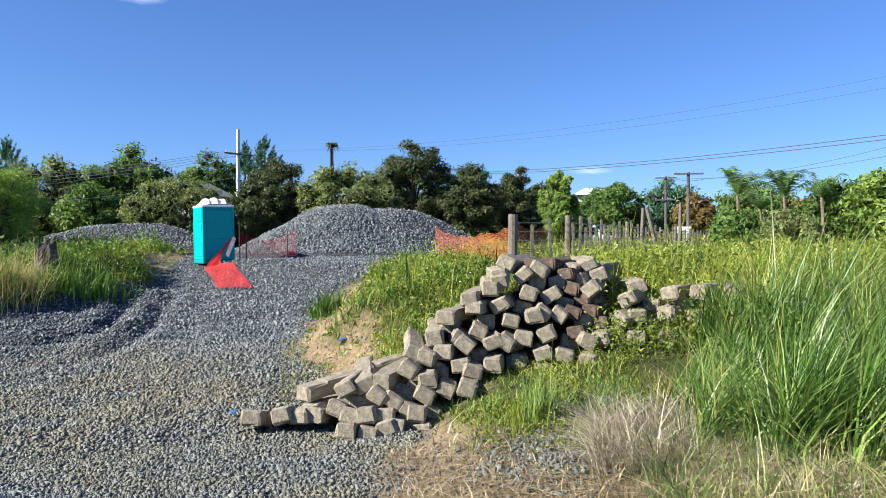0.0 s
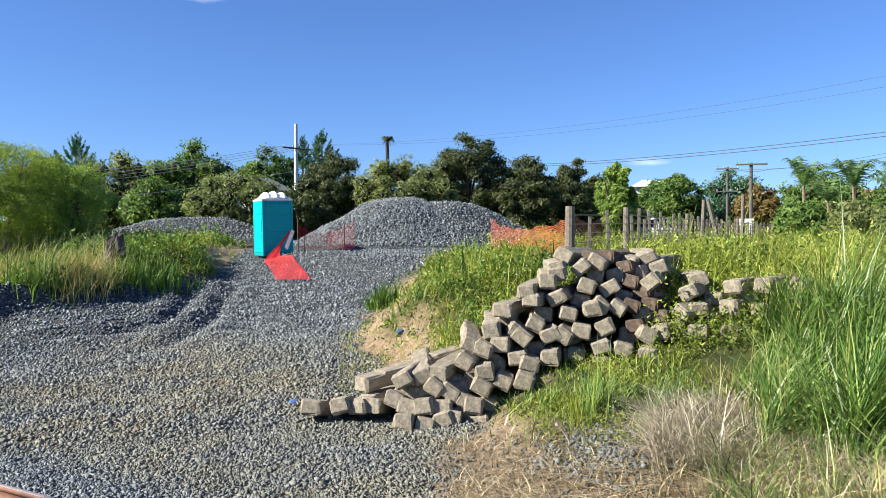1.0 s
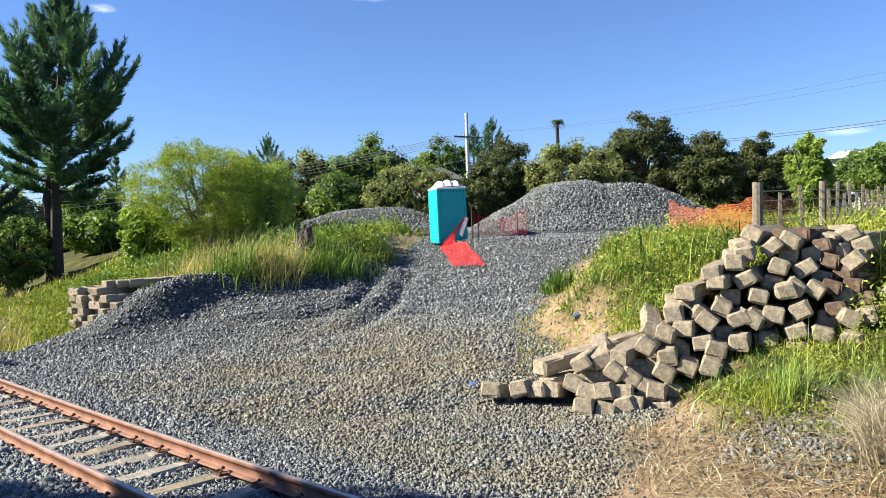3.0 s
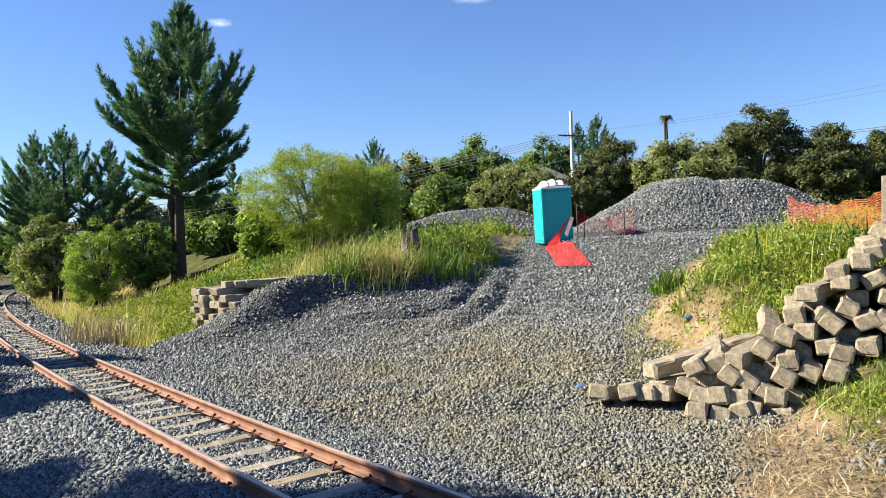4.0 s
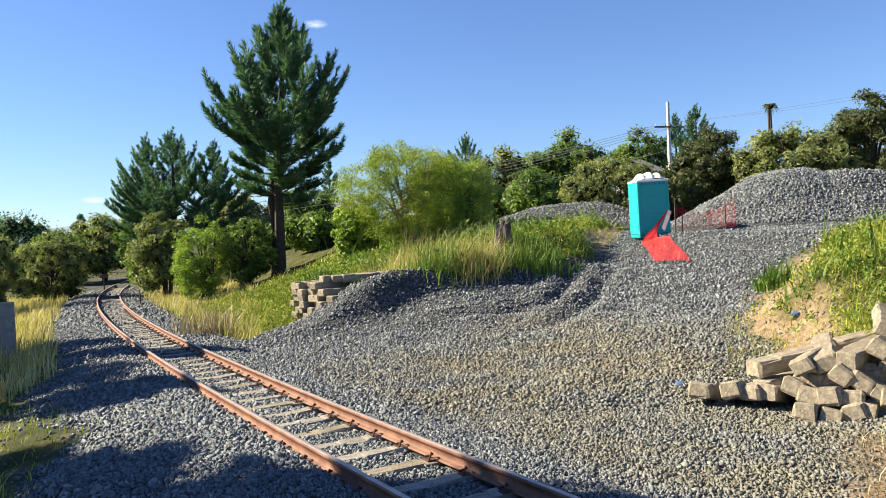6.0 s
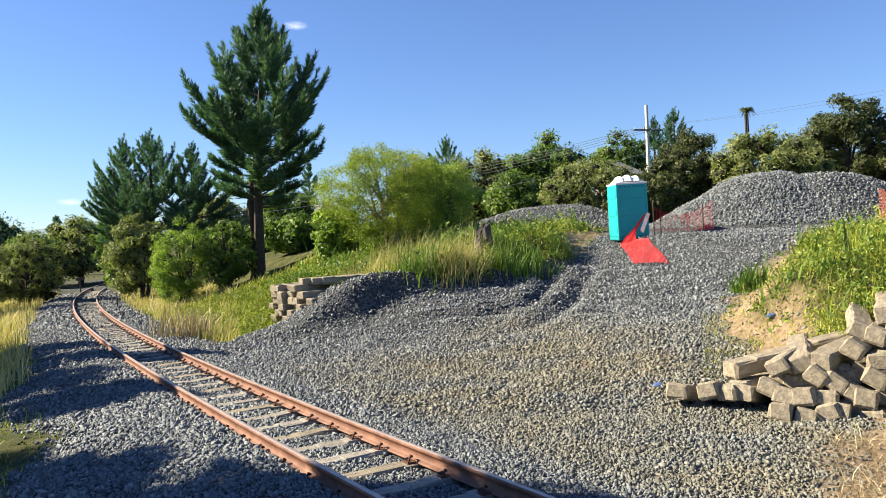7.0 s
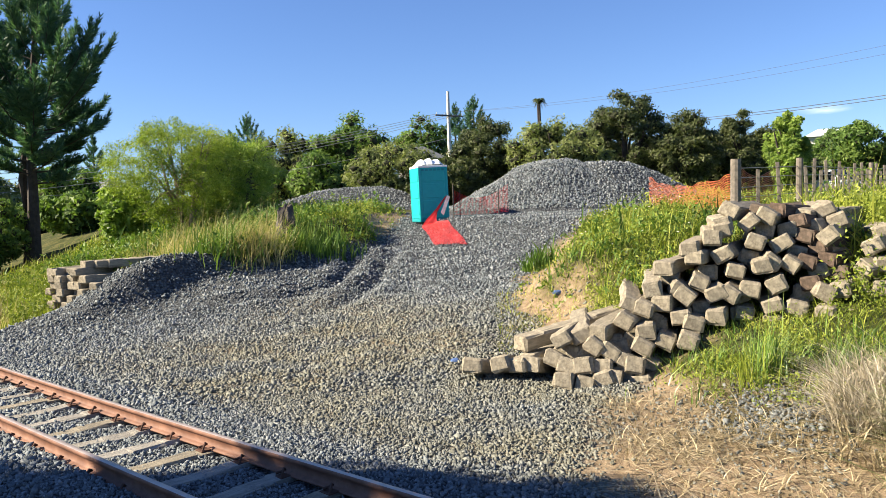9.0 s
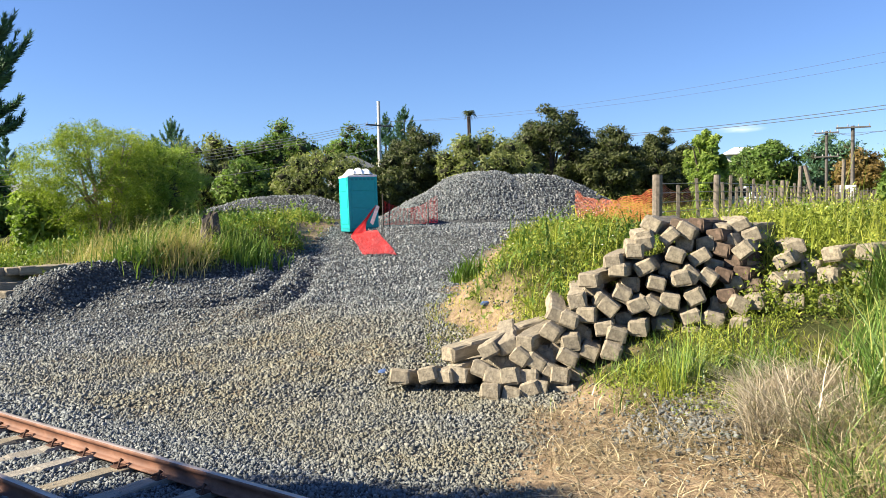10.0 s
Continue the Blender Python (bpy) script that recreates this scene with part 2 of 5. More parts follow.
def rod(p, q, r0, r1=None, sides=8, bm=None):
    """A tapered round bar from p to q."""
    p, q = Vector(p), Vector(q)
    b = bmesh.new()
    bmesh.ops.create_cone(b, cap_ends=True, segments=sides, radius1=r0, radius2=r0 if r1 is None else r1, depth=(q - p).length)
    b.transform(Matrix.Translation((p + q) / 2) @ (q - p).to_track_quat("Z", "Y").to_matrix().to_4x4())
    return merge(bm, b)


def sweep(points, radii, sides=6, bm=None):
    """A tube through points with a radius at each."""
    b = bmesh.new()
    rings = []
    pts = [Vector(p) for p in points]
    for i, p in enumerate(pts):
        d = (pts[min(i + 1, len(pts) - 1)] - pts[max(i - 1, 0)]).normalized()
        q = d.to_track_quat("Z", "Y")
        rings.append([b.verts.new(p + q @ Vector((math.cos(a) * radii[i], math.sin(a) * radii[i], 0)))
                      for a in [2 * math.pi * k / sides for k in range(sides)]])
    for r, s in zip(rings, rings[1:]):
        for k in range(sides):
            b.faces.new((r[k], r[(k + 1) % sides], s[(k + 1) % sides], s[k]))
    b.faces.new(rings[-1])
    b.faces.new(rings[0][::-1])
    return merge(bm, b)


def at(az, d):
    """The plan place d metres from the camera's spot, az degrees left of straight ahead."""
    return np.array((-math.sin(radians(az)) * d, math.cos(radians(az)) * d))


# ---- the lie of the land ----
TRACK0, TRACK_YAW, GRADE, CANT = (-3.764, 5.625), 63.24, -0.0166, 0.043
CURVE, CURVE2 = 0.00299, 0.00002
SPACING, FIRST_SLEEPER = 0.663, 1.006


def track_sv(x, y):
    """Along and across the track (across: positive away from the camera)."""
    a = radians(TRACK_YAW)
    dx, dy = np.asarray(x) - TRACK0[0], np.asarray(y) - TRACK0[1]
    s = -math.sin(a) * dx + math.cos(a) * dy
    v = math.cos(a) * dx + math.sin(a) * dy
    sc = np.clip(s, -20, 70)
    return s, v - (CURVE * sc ** 2 / 2 + CURVE2 * sc ** 3 / 6) - (s - sc) * CURVE * sc


def track_point(s, v, z):
    """A place in the world from along, across and height over the sleeper tops."""
    a = radians(TRACK_YAW)
    n, x, y = max(1, int(abs(s) / 0.25)), TRACK0[0], TRACK0[1]
    for i in range(n):
        m = (i + 0.5) / n * s
        t = a - (CURVE * m + CURVE2 * m * m / 2)
        x, y = x - math.sin(t) * s / n, y + math.cos(t) * s / n
    t = a - (CURVE * s + CURVE2 * s * s / 2)
    return Vector((x + v * math.cos(t), y + v * math.sin(t), GRADE * s - v * CANT + z)), t


def smooth(x):
    x = np.clip(x, 0, 1)
    return x * x * (3 - 2 * x)


def wobble(x, y, scale, seed=0.0):
    """Cheap smooth unevenness, about -1 to 1."""
    x, y = np.asarray(x) * scale + seed, np.asarray(y) * scale - seed * 0.7
    return (np.sin(x * 1.3 + 1.7 * np.sin(y * 0.9)) + np.sin(y * 1.7 + 1.3 * np.sin(x * 1.1 + 2)) + np.sin((x + y) * 2.3 + np.sin(x * 2.1 - y))) / 3


def bank_edge(s, v):
    """Metres inside the grassy bank beside the yard."""
    foot = np.interp(v, [0, 2, 4, 5, 6, 7, 8.9, 13, 19, 24, 31, 60], [-4.0, -2.7, -1.6, -1.4, -0.2, 1.9, 3.5, 5.6, 6.2, 4.0, 9.0, 42.0])
    return (foot - s) / 1.2 + 0.35 * wobble(s, v, 1.1, 3)


def left_edge(s, v):
    """Metres inside the rough grass beyond the yard."""
    foot = np.interp(v, [1.5, 3, 4.5, 6, 9, 13, 15, 17.5, 19, 40], [13.5, 15.0, 15.0, 12.6, 11.2, 12.4, 13.8, 15.0, 40, 60])
    return (s - foot) + 0.4 * wobble(s, v, 0.9, 8)


def rut(s, v, along, across, depth):
    """A wheel rut with thrown-up edges; its line gives s at each v."""
    d = (s - np.interp(v, along, across)) / 0.29
    ends = smooth((v - along[0]) / 0.9) * smooth((along[-1] - v) / 1.6)
    return depth * ends * (np.exp(-((d - 2.0) / 1.15) ** 2) * 0.8 + np.exp(-((d + 2.0) / 1.15) ** 2) * 0.55 - np.exp(-d ** 2) * 0.75)


def land(x, y):
    """Height of the ground."""
    x, y = np.asarray(x, float), np.asarray(y, float)
    s, v = track_sv(x, y)
    sc = np.clip(s, -30, 60)
    bed = GRADE * sc * (1 - smooth((np.abs(v) - 4) / 9))
    yard = np.interp(v, [-60, -8, -3.5, -1.6, 1.6, 3, 5.2, 7, 9, 13.4, 16, 18, 26, 45, 120, 900],
                     [-1.2, -0.75, -0.32, 0.01, 0.01, 0.0, 0.04, 0.34, 0.56, 1.17, 1.93, 2.0, 2.3, 3.0, 9.0, 14.0])
    yard = yard + 0.50 * np.exp(-((s - 11.6) / 2.6) ** 2 - ((v - 7.2) / 3.0) ** 2) * (v > 0)
    crest = 12.5 - 0.2 * (v - 5.0)
    along = np.exp(-(np.maximum(5.3 - v, 0) / 1.4) ** 2 - (np.maximum(v - 5.3, 0) / 3.8) ** 2)
    yard = yard + 1.0 * along * np.exp(-(np.maximum(crest - s, 0) / 0.42) ** 2 - (np.maximum(s - crest - 0.8, 0) / 1.9) ** 2)
    yard = yard + rut(s, v, [5.2, 6.0, 7.0, 8.2, 9.6, 11.0, 13.0], [10.9, 9.6, 8.8, 8.5, 9.6, 11.0, 12.2], 0.12)
    yard = yard + rut(s, v, [6.2, 7.2, 8.2, 9.2, 10.8, 13.0], [6.9, 7.0, 7.3, 7.9, 9.4, 10.9], 0.11)
    yard = yard + rut(s, v, [9.5, 11.0, 12.5, 14.5], [12.2, 13.2, 13.6, 13.8], 0.10)
    loose = np.exp(-((s - 9.2) / 3.6) ** 2 - ((v - 8.6) / 3.4) ** 2)
    yard = yard + loose * (0.045 * wobble(s, v, 2.2, 9) + 0.035 * wobble(s, v, 4.6, 2))
    right = np.interp(v, [-60, -8, -3.5, -1.6, 1.6, 3, 5, 7, 8.5, 10, 14, 30, 60, 200, 900],
                      [-1.2, -0.75, -0.32, 0.01, 0.01, 0.12, 0.36, 0.80, 1.35, 1.72, 1.85, 2.0, 2.3, 5.0, 9.0])
    left = np.interp(v, [-60, -8, -3.5, -1.6, 1.6, 2.5, 4, 6, 7.7, 10, 12, 20, 45, 120, 900],
                     [-1.2, -0.75, -0.32, 0.01, 0.01, -0.10, -0.05, 0.55, 0.95, 1.75, 2.05, 2.4, 3.0, 9.0, 14.0])
    h = yard + (right - yard) * smooth(bank_edge(s, v) / 1.7)
    h = h + (left - h) * smooth((left_edge(s, v) + 0.6) / 2.2)
    off = smooth((np.abs(v) - 1.5) / 2)
    h = h - 0.042 * smooth((0.74 - np.abs(v)) / 0.15)
    h = h + 0.055 * smooth((np.abs(v) - 0.62) / 0.08) * smooth((1.45 - np.abs(v)) / 0.3)
    return h + bed + 0.10 * smooth((-1.7 - v) / 1.0) * smooth((v + 9) / 4) * wobble(x, y, 1.3, 6) + off * (0.05 * wobble(x, y, 0.9) + 0.03 * wobble(x, y, 2.7, 5)) - (np.clip(np.abs(v), 0, 1.4) * np.sign(v)) * CANT * (np.abs(v) < 6) * (1 - smooth((np.abs(v) - 1.4) / 3))


def cover(x, y):
    """How much gravel, clay and dust lies on the ground."""
    s, v = track_sv(x, y)
    b, l = bank_edge(s, v), left_edge(s, v)
    gravel = smooth(0.5 - b * 1.6) * smooth(0.5 - l * 1.4) * smooth((v + 3.1 + 0.5 * wobble(s, v, 0.8)) / 0.7)
    ballast = smooth((2.5 - np.abs(v + 0.2) + 0.35 * wobble(s, v, 1.2, 2)) / 0.6)
    gravel = np.maximum(gravel * (v < 22), ballast)
    clay = smooth((b + 0.9) / 0.6) * smooth((1.35 - b + 0.5 * wobble(x, y, 1.7, 4)) / 0.8)
    clay = np.maximum(clay, smooth((4.2 - v + 0.5 * wobble(x, y, 1.3)) / 1.2) * smooth(b / 0.6) * (v > 1.5))
    clay = np.maximum(clay, smooth((l + 0.6) / 0.8) * smooth((1.6 - l) / 0.8) * smooth((v - 13) / 1.5) * smooth((19 - v) / 2))
    clay = clay * (v > 1.2)
    dusty = smooth((9.5 - v) / 3.5) * smooth((v - 1.2) / 1.0) * smooth((10 - s) / 5)
    return gravel, clay, dusty


def axis(lo, hi, step, reach):
    """Even steps from lo to hi, then ever wider ones out to reach."""
    mid = np.arange(lo, hi + step, step)
    grow = [step * 1.35]
    while sum(grow) < reach:
        grow.append(grow[-1] * 1.3)
    out = np.cumsum(grow)
    return np.concatenate([(lo - out)[::-1], mid, mid[-1] + out])


def make_ground():
    xs, ys = axis(-24, 7, 0.15, 1600), axis(-2, 30, 0.15, 1600)
    gx, gy = np.meshgrid(xs, ys)
    gz = land(gx, gy)
    n, m = len(xs), len(ys)
    i = np.arange(n * m).reshape(m, n)
    faces = np.stack([i[:-1, :-1], i[:-1, 1:], i[1:, 1:], i[1:, :-1]], -1).reshape(-1, 4)
    ob = link_mesh("ground", np.stack([gx, gy, gz], -1).reshape(-1, 3), faces, M_GROUND, True)
    for name, val in zip(("gravel", "clay", "dusty"), cover(gx, gy)):
        ob.data.attributes.new(name, "FLOAT", "POINT").data.foreach_set("value", np.ascontiguousarray(val, np.float32).ravel())
    return tagged(ob, "grey gravel yard with clay banks and rough turf", "ground", kind="structure")


CHIP = np.array([(-1, -0.8, -0.8), (1, -0.8, -0.8), (0, 1, -0.8), (-0.8, -0.9, 0.8), (0.9, -0.7, 0.8), (0.1, 0.8, 0.9)], float)
CHIP_F = np.array([(0, 2, 1), (3, 4, 5), (0, 1, 4), (0, 4, 3), (1, 2, 5), (1, 5, 4), (2, 0, 3), (2, 3, 5)])


def turns(n):
    """Random turns as n matrices."""
    q = RNG.normal(size=(n, 4))
    q /= np.linalg.norm(q, axis=1)[:, None]
    w, x, y, z = q.T
    return np.stack([1 - 2 * (y * y + z * z), 2 * (x * y - z * w), 2 * (x * z + y * w), 2 * (x * y + z * w), 1 - 2 * (x * x + z * z),
                     2 * (y * z - x * w), 2 * (x * z - y * w), 2 * (y * z + x * w), 1 - 2 * (x * x + y * y)], -1).reshape(n, 3, 3)


def stones(name, places, sizes, label, category="gravel", dusty=None, parent=None):
    """Angular crushed stones, joined."""
    n = len(places)
    c = CHIP[None] * (1 + RNG.uniform(-0.5, 0.35, (n, 6, 3))) * np.stack([RNG.uniform(0.8, 1.35, (n, 1)), RNG.uniform(0.55, 1.1, (n, 1)), RNG.uniform(0.3, 0.75, (n, 1))], -1) * (np.asarray(sizes) / 2)[:, None, None]
    pts = np.einsum("nij,nkj->nki", turns(n), c) + places[:, None]
    faces = (CHIP_F[None] + 6 * np.arange(n)[:, None, None]).reshape(-1, 3)
    ob = link_mesh(name, pts.reshape(-1, 3), faces, M_STONE)
    if dusty is not None:
        ob.data.attributes.new("dusty", "FLOAT", "POINT").data.foreach_set("value", np.repeat(dusty, 6).astype(np.float32))
    if parent:
        ob.parent = parent
    return tagged(ob, label, category, kind="stuff")


def scatter(n, x0, x1, y0, y1):
    return RNG.uniform(x0, x1, n), RNG.uniform(y0, y1, n)


def keep(mask, *arrays):
    return [a[mask] for a in arrays]


def blades(name, x, y, height, width, lean, mat, label, category="grass", base=None, segs=3, wind=(0.3, 0.1)):
    """Bent tapering blades, each from its own foot."""
    n = len(x)
    z = (land(x, y) if base is None else base) - 0.02
    a = RNG.uniform(0, 2 * math.pi, n)
    b = a + RNG.normal(0, 0.5, n) + math.pi / 2
    out = np.abs(RNG.normal(lean, lean * 0.5 + 0.05, n)) * height
    side = np.stack([np.cos(a), np.sin(a), np.zeros(n)], -1) * (width / 2)[:, None]
    pts = []
    for k in range(segs + 1):
        f = k / segs
        c = np.stack([x + np.cos(b) * out * f * f + wind[0] * 0.3 * height * f * f, y + np.sin(b) * out * f * f + wind[1] * 0.3 * height * f * f,
                      z + height * (f - 0.22 * np.clip(out / height, 0, 2) * f * f)], -1)
        w = 1 - f ** 2
        pts += [c] if k == segs else [c - side * w, c + side * w]
    pts = np.stack(pts, 1)
    per = pts.shape[1]
    tri = []
    for k in range(segs - 1):
        i = 2 * k
        tri += [(i, i + 1, i + 3), (i, i + 3, i + 2)]
    tri.append((per - 3, per - 2, per - 1))
    faces = (np.array(tri)[None] + per * np.arange(n)[:, None, None]).reshape(-1, 3)
    return tagged(link_mesh(name, pts.reshape(-1, 3), faces, mat), label, category, kind="stuff")


OCTA = np.array([(0, 0, 1), (1, 0, 0), (0, 1, 0), (-1, 0, 0), (0, -1, 0), (0, 0, -1)], float)
OCTA_F = np.array([(0, 1, 2), (0, 2, 3), (0, 3, 4), (0, 4, 1), (5, 2, 1), (5, 3, 2), (5, 4, 3), (5, 1, 4)])


def leaves(name, centres, spread, count, size, mat, parent, label="", droop=0.0, slim=0.5, fluff=0.42):
    """A crown: small leaves lying over rounded clumps about the centres, joined; dark cores fill the clumps as painted
    inner shade.
    """
    centres = np.asarray(centres)
    n = len(centres) * count
    c = np.repeat(centres, count, 0)
    spread = np.array(np.broadcast_to(spread, len(centres)))
    sp = np.repeat(spread, count)
    d = RNG.normal(size=(n, 3)) + (0, 0, 0.25)
    d /= np.linalg.norm(d, axis=1)[:, None]
    p = c + d * (sp * np.clip(RNG.normal(0.9, 0.1 + 0.17 * fluff, n), 0.3, 1.45))[:, None] * (1, 1, 0.75)
    p[:, 2] -= droop * RNG.uniform(0, 1, n) * sp
    out = d + RNG.normal(0, fluff, (n, 3))
    ax = np.cross(out, RNG.normal(size=(n, 3))) + d * 0.35 + (0, 0, -droop)
    ax /= np.linalg.norm(ax, axis=1)[:, None] + 1e-9
    sd = np.cross(ax, out)
    sd /= np.linalg.norm(sd, axis=1)[:, None] + 1e-9
    ln = size * RNG.uniform(0.55, 1.4, n)[:, None]
    pts = np.stack([p - ax * ln * 0.5 - sd * ln * slim * 0.4, p + sd * ln * slim * 0.6, p + ax * ln * 0.6], 1)
    faces = np.arange(n * 3).reshape(n, 3)
    ob = link_mesh(name, pts.reshape(-1, 3), faces, mat)
    ob.parent = parent
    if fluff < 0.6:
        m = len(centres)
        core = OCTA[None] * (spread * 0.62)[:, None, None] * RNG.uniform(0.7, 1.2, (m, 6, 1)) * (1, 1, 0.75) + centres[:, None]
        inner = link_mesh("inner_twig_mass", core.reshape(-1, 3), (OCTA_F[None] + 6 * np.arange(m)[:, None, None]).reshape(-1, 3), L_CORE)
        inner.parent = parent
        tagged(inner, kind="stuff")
    return tagged(ob, label)


def tree(name, spot, top, radius, mat, label, bark=M_BARK, clumps=70, count=60, leaf=0.35, low=0.15, base=None, squash=1.0, stems=1, group="", slim=0.5, clump=0.3, ragged=0.35, droop=0.0, category="tree", fluff=0.42):
    """A broad tree or bush: tapered stems, limbs to the clumps of the crown."""
    x, y = spot
    z = float(land(x, y)) - 0.1 if base is None else base
    h = top - z
    thing = root(name, pose(x, y, z), label, category, group)
    lo = h * low
    cz, hz = (h + lo) / 2, (h - lo) / 2
    cs = []
    while len(cs) < clumps:
        d = RNG.normal(size=3)
        d /= np.linalg.norm(d)
        r = RNG.uniform(0.3, 1.0) ** 0.4 * (1 - ragged * RNG.uniform() * (0.5 + 0.5 * math.sin(5 * d[0] + 4 * d[1] + 3 * x)))
        c = np.array([d[0] * radius * r, d[1] * radius * r * squash, cz + d[2] * hz * r])
        wide = 1 if c[2] > cz * 0.8 else 0.9
        cs.append(c * (wide, wide, 1))
    cs = np.array(cs)
    cs = np.concatenate([cs, [(0, 0, h - radius * clump * 0.5)]])
    for i in range(stems):
        o = RNG.uniform(-0.12, 0.12, 2) * radius * (stems > 1) * 2
        r = 0.035 * h / math.sqrt(stems)
        bm = sweep([(o[0], o[1], 0), (o[0] * 1.5 + 0.1, o[1] * 1.5, h * 0.35), (o[0] * 3, o[1] * 3, h * 0.8)], [r * 1.3, r, r * 0.3], 7)
        part("trunk" if stems == 1 else "stem", bm, bark, thing)
    for c in cs[:: max(1, len(cs) // 16)]:
        f = RNG.uniform(0.15, 0.45)
        s0 = np.array((0.1 * f * 2, 0, h * f))
        part("limb", sweep([s0, (s0 + c) / 2 + (0, 0, 0.06 * h), c], [0.014 * h, 0.009 * h, 0.003 * h], 5), bark, thing)
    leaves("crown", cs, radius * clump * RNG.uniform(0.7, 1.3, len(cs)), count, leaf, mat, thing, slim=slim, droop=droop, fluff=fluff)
    return thing


make_ground()


# ---- railway track ----
def rail_profile():
    """Half-metre-true flat-bottom rail, as (across, up)."""
    right = [(0.064, 0.0), (0.064, 0.012), (0.030, 0.024), (0.009, 0.036), (0.009, 0.108), (0.034, 0.118), (0.036, 0.146), (0.028, 0.154)]
    return right + [(-a, b) for a, b in right[::-1]]


def make_rail(v, name):
    prof = rail_profile()
    n, ss = len(prof), np.arange(-14, 75, 0.6)
    vs, fs = [], []
    for s in ss:
        for a, b in prof:
            p, _ = track_point(s, v + a, b + 0.012)
            vs.append(p)
    for i in range(len(ss) - 1):
        for k in range(n):
            fs.append((i * n + k, i * n + (k + 1) % n, (i + 1) * n + (k + 1) % n, (i + 1) * n + k))
    ob = link_mesh(name, np.array(vs), np.array(fs)[:, ::-1], [M_RAIL, M_HEAD])
    idx = np.tile([1 if k == 7 else 0 for k in range(n)], len(ss) - 1)
    ob.data.polygons.foreach_set("material_index", idx.astype(np.int32))
    return tagged(ob, "rusty brown steel rail on sleepers", "rail", "rails of the track", "structure")


make_rail(-0.568, "rail")
make_rail(0.568, "rail")


def sleeper_mesh(name, length, width, height, mat, seed, taper=0.0):
    """A worn sleeper along y: bevelled, uneven edges."""
    rnd = random.Random(seed)
    bm = bmesh.new()
    bmesh.ops.create_cube(bm, size=1.0, matrix=Matrix.Diagonal((width, length, height, 1)))
    cut = [e for e in bm.edges if abs(e.verts[0].co.y - e.verts[1].co.y) > 0.5 * length]
    bmesh.ops.subdivide_edges(bm, edges=cut, cuts=5)
    bmesh.ops.bevel(bm, geom=bm.edges[:], offset=min(width, height) * 0.13, segments=1, affect="EDGES")
    for v in bm.verts:
        j = 0.012
        v.co += Vector((rnd.uniform(-j, j), rnd.uniform(-j, j) * 1.2, rnd.uniform(-j, j)))
        v.co.x += 0.02 * math.sin(v.co.y * 2 + seed)
    me = bpy.data.meshes.new(name)
    bm.to_mesh(me)
    bm.free()
    me.materials.append(mat)
    return me


TRACK_SLEEPERS = [sleeper_mesh("track_sleeper", 2.1, 0.19, 0.14, M_CONCRETE if i % 3 else M_SLEEPER, 50 + i) for i in range(6)]


def clip_mesh():
    """A spring clip: a bent bar gripping the rail's foot, on a small plate."""
    bm = sweep([(-0.05, -0.045, 0.0), (-0.03, -0.045, 0.05), (0.0, -0.02, 0.075), (0.03, 0.0, 0.055), (0.0, 0.03, 0.035), (-0.04, 0.045, 0.03)],
               [0.012] * 6, 6)
    box(0.11, 0.13, 0.016, pose(-0.01, 0, 0.006), 0.003, 1, bm)
    me = bpy.data.meshes.new("rail_clip")
    bm.to_mesh(me)
    bm.free()
    me.materials.append(M_CLIP)
    return me


CLIP = clip_mesh()
for i in range(-16, 88):
    s = FIRST_SLEEPER + SPACING * i
    p, t = track_point(s, 0, -0.07 + 0.004 * math.sin(i * 2.3))
    ob = new("track_sleeper", TRACK_SLEEPERS[i % 6])
    ob.matrix_basis = Matrix.Translation(p) @ pose(0, 0, 0, 0, math.degrees(CANT), math.degrees(t) - 90 + 1.2 * math.sin(i * 1.7))
    tagged(ob, "pale weathered sleeper bedded in ballast", "sleeper", "sleepers of the track")
    if i < 45:
        for v, flip in ((-0.665, 0), (-0.471, 180), (0.471, 0), (0.665, 180)):
            q, t = track_point(s, v, 0.015)
            c = new("rail_clip", CLIP)
            c.parent = ob
            c.matrix_basis = ob.matrix_basis.inverted() @ Matrix.Translation(q) @ pose(0, 0, 0, 0, 0, math.degrees(t) + flip)


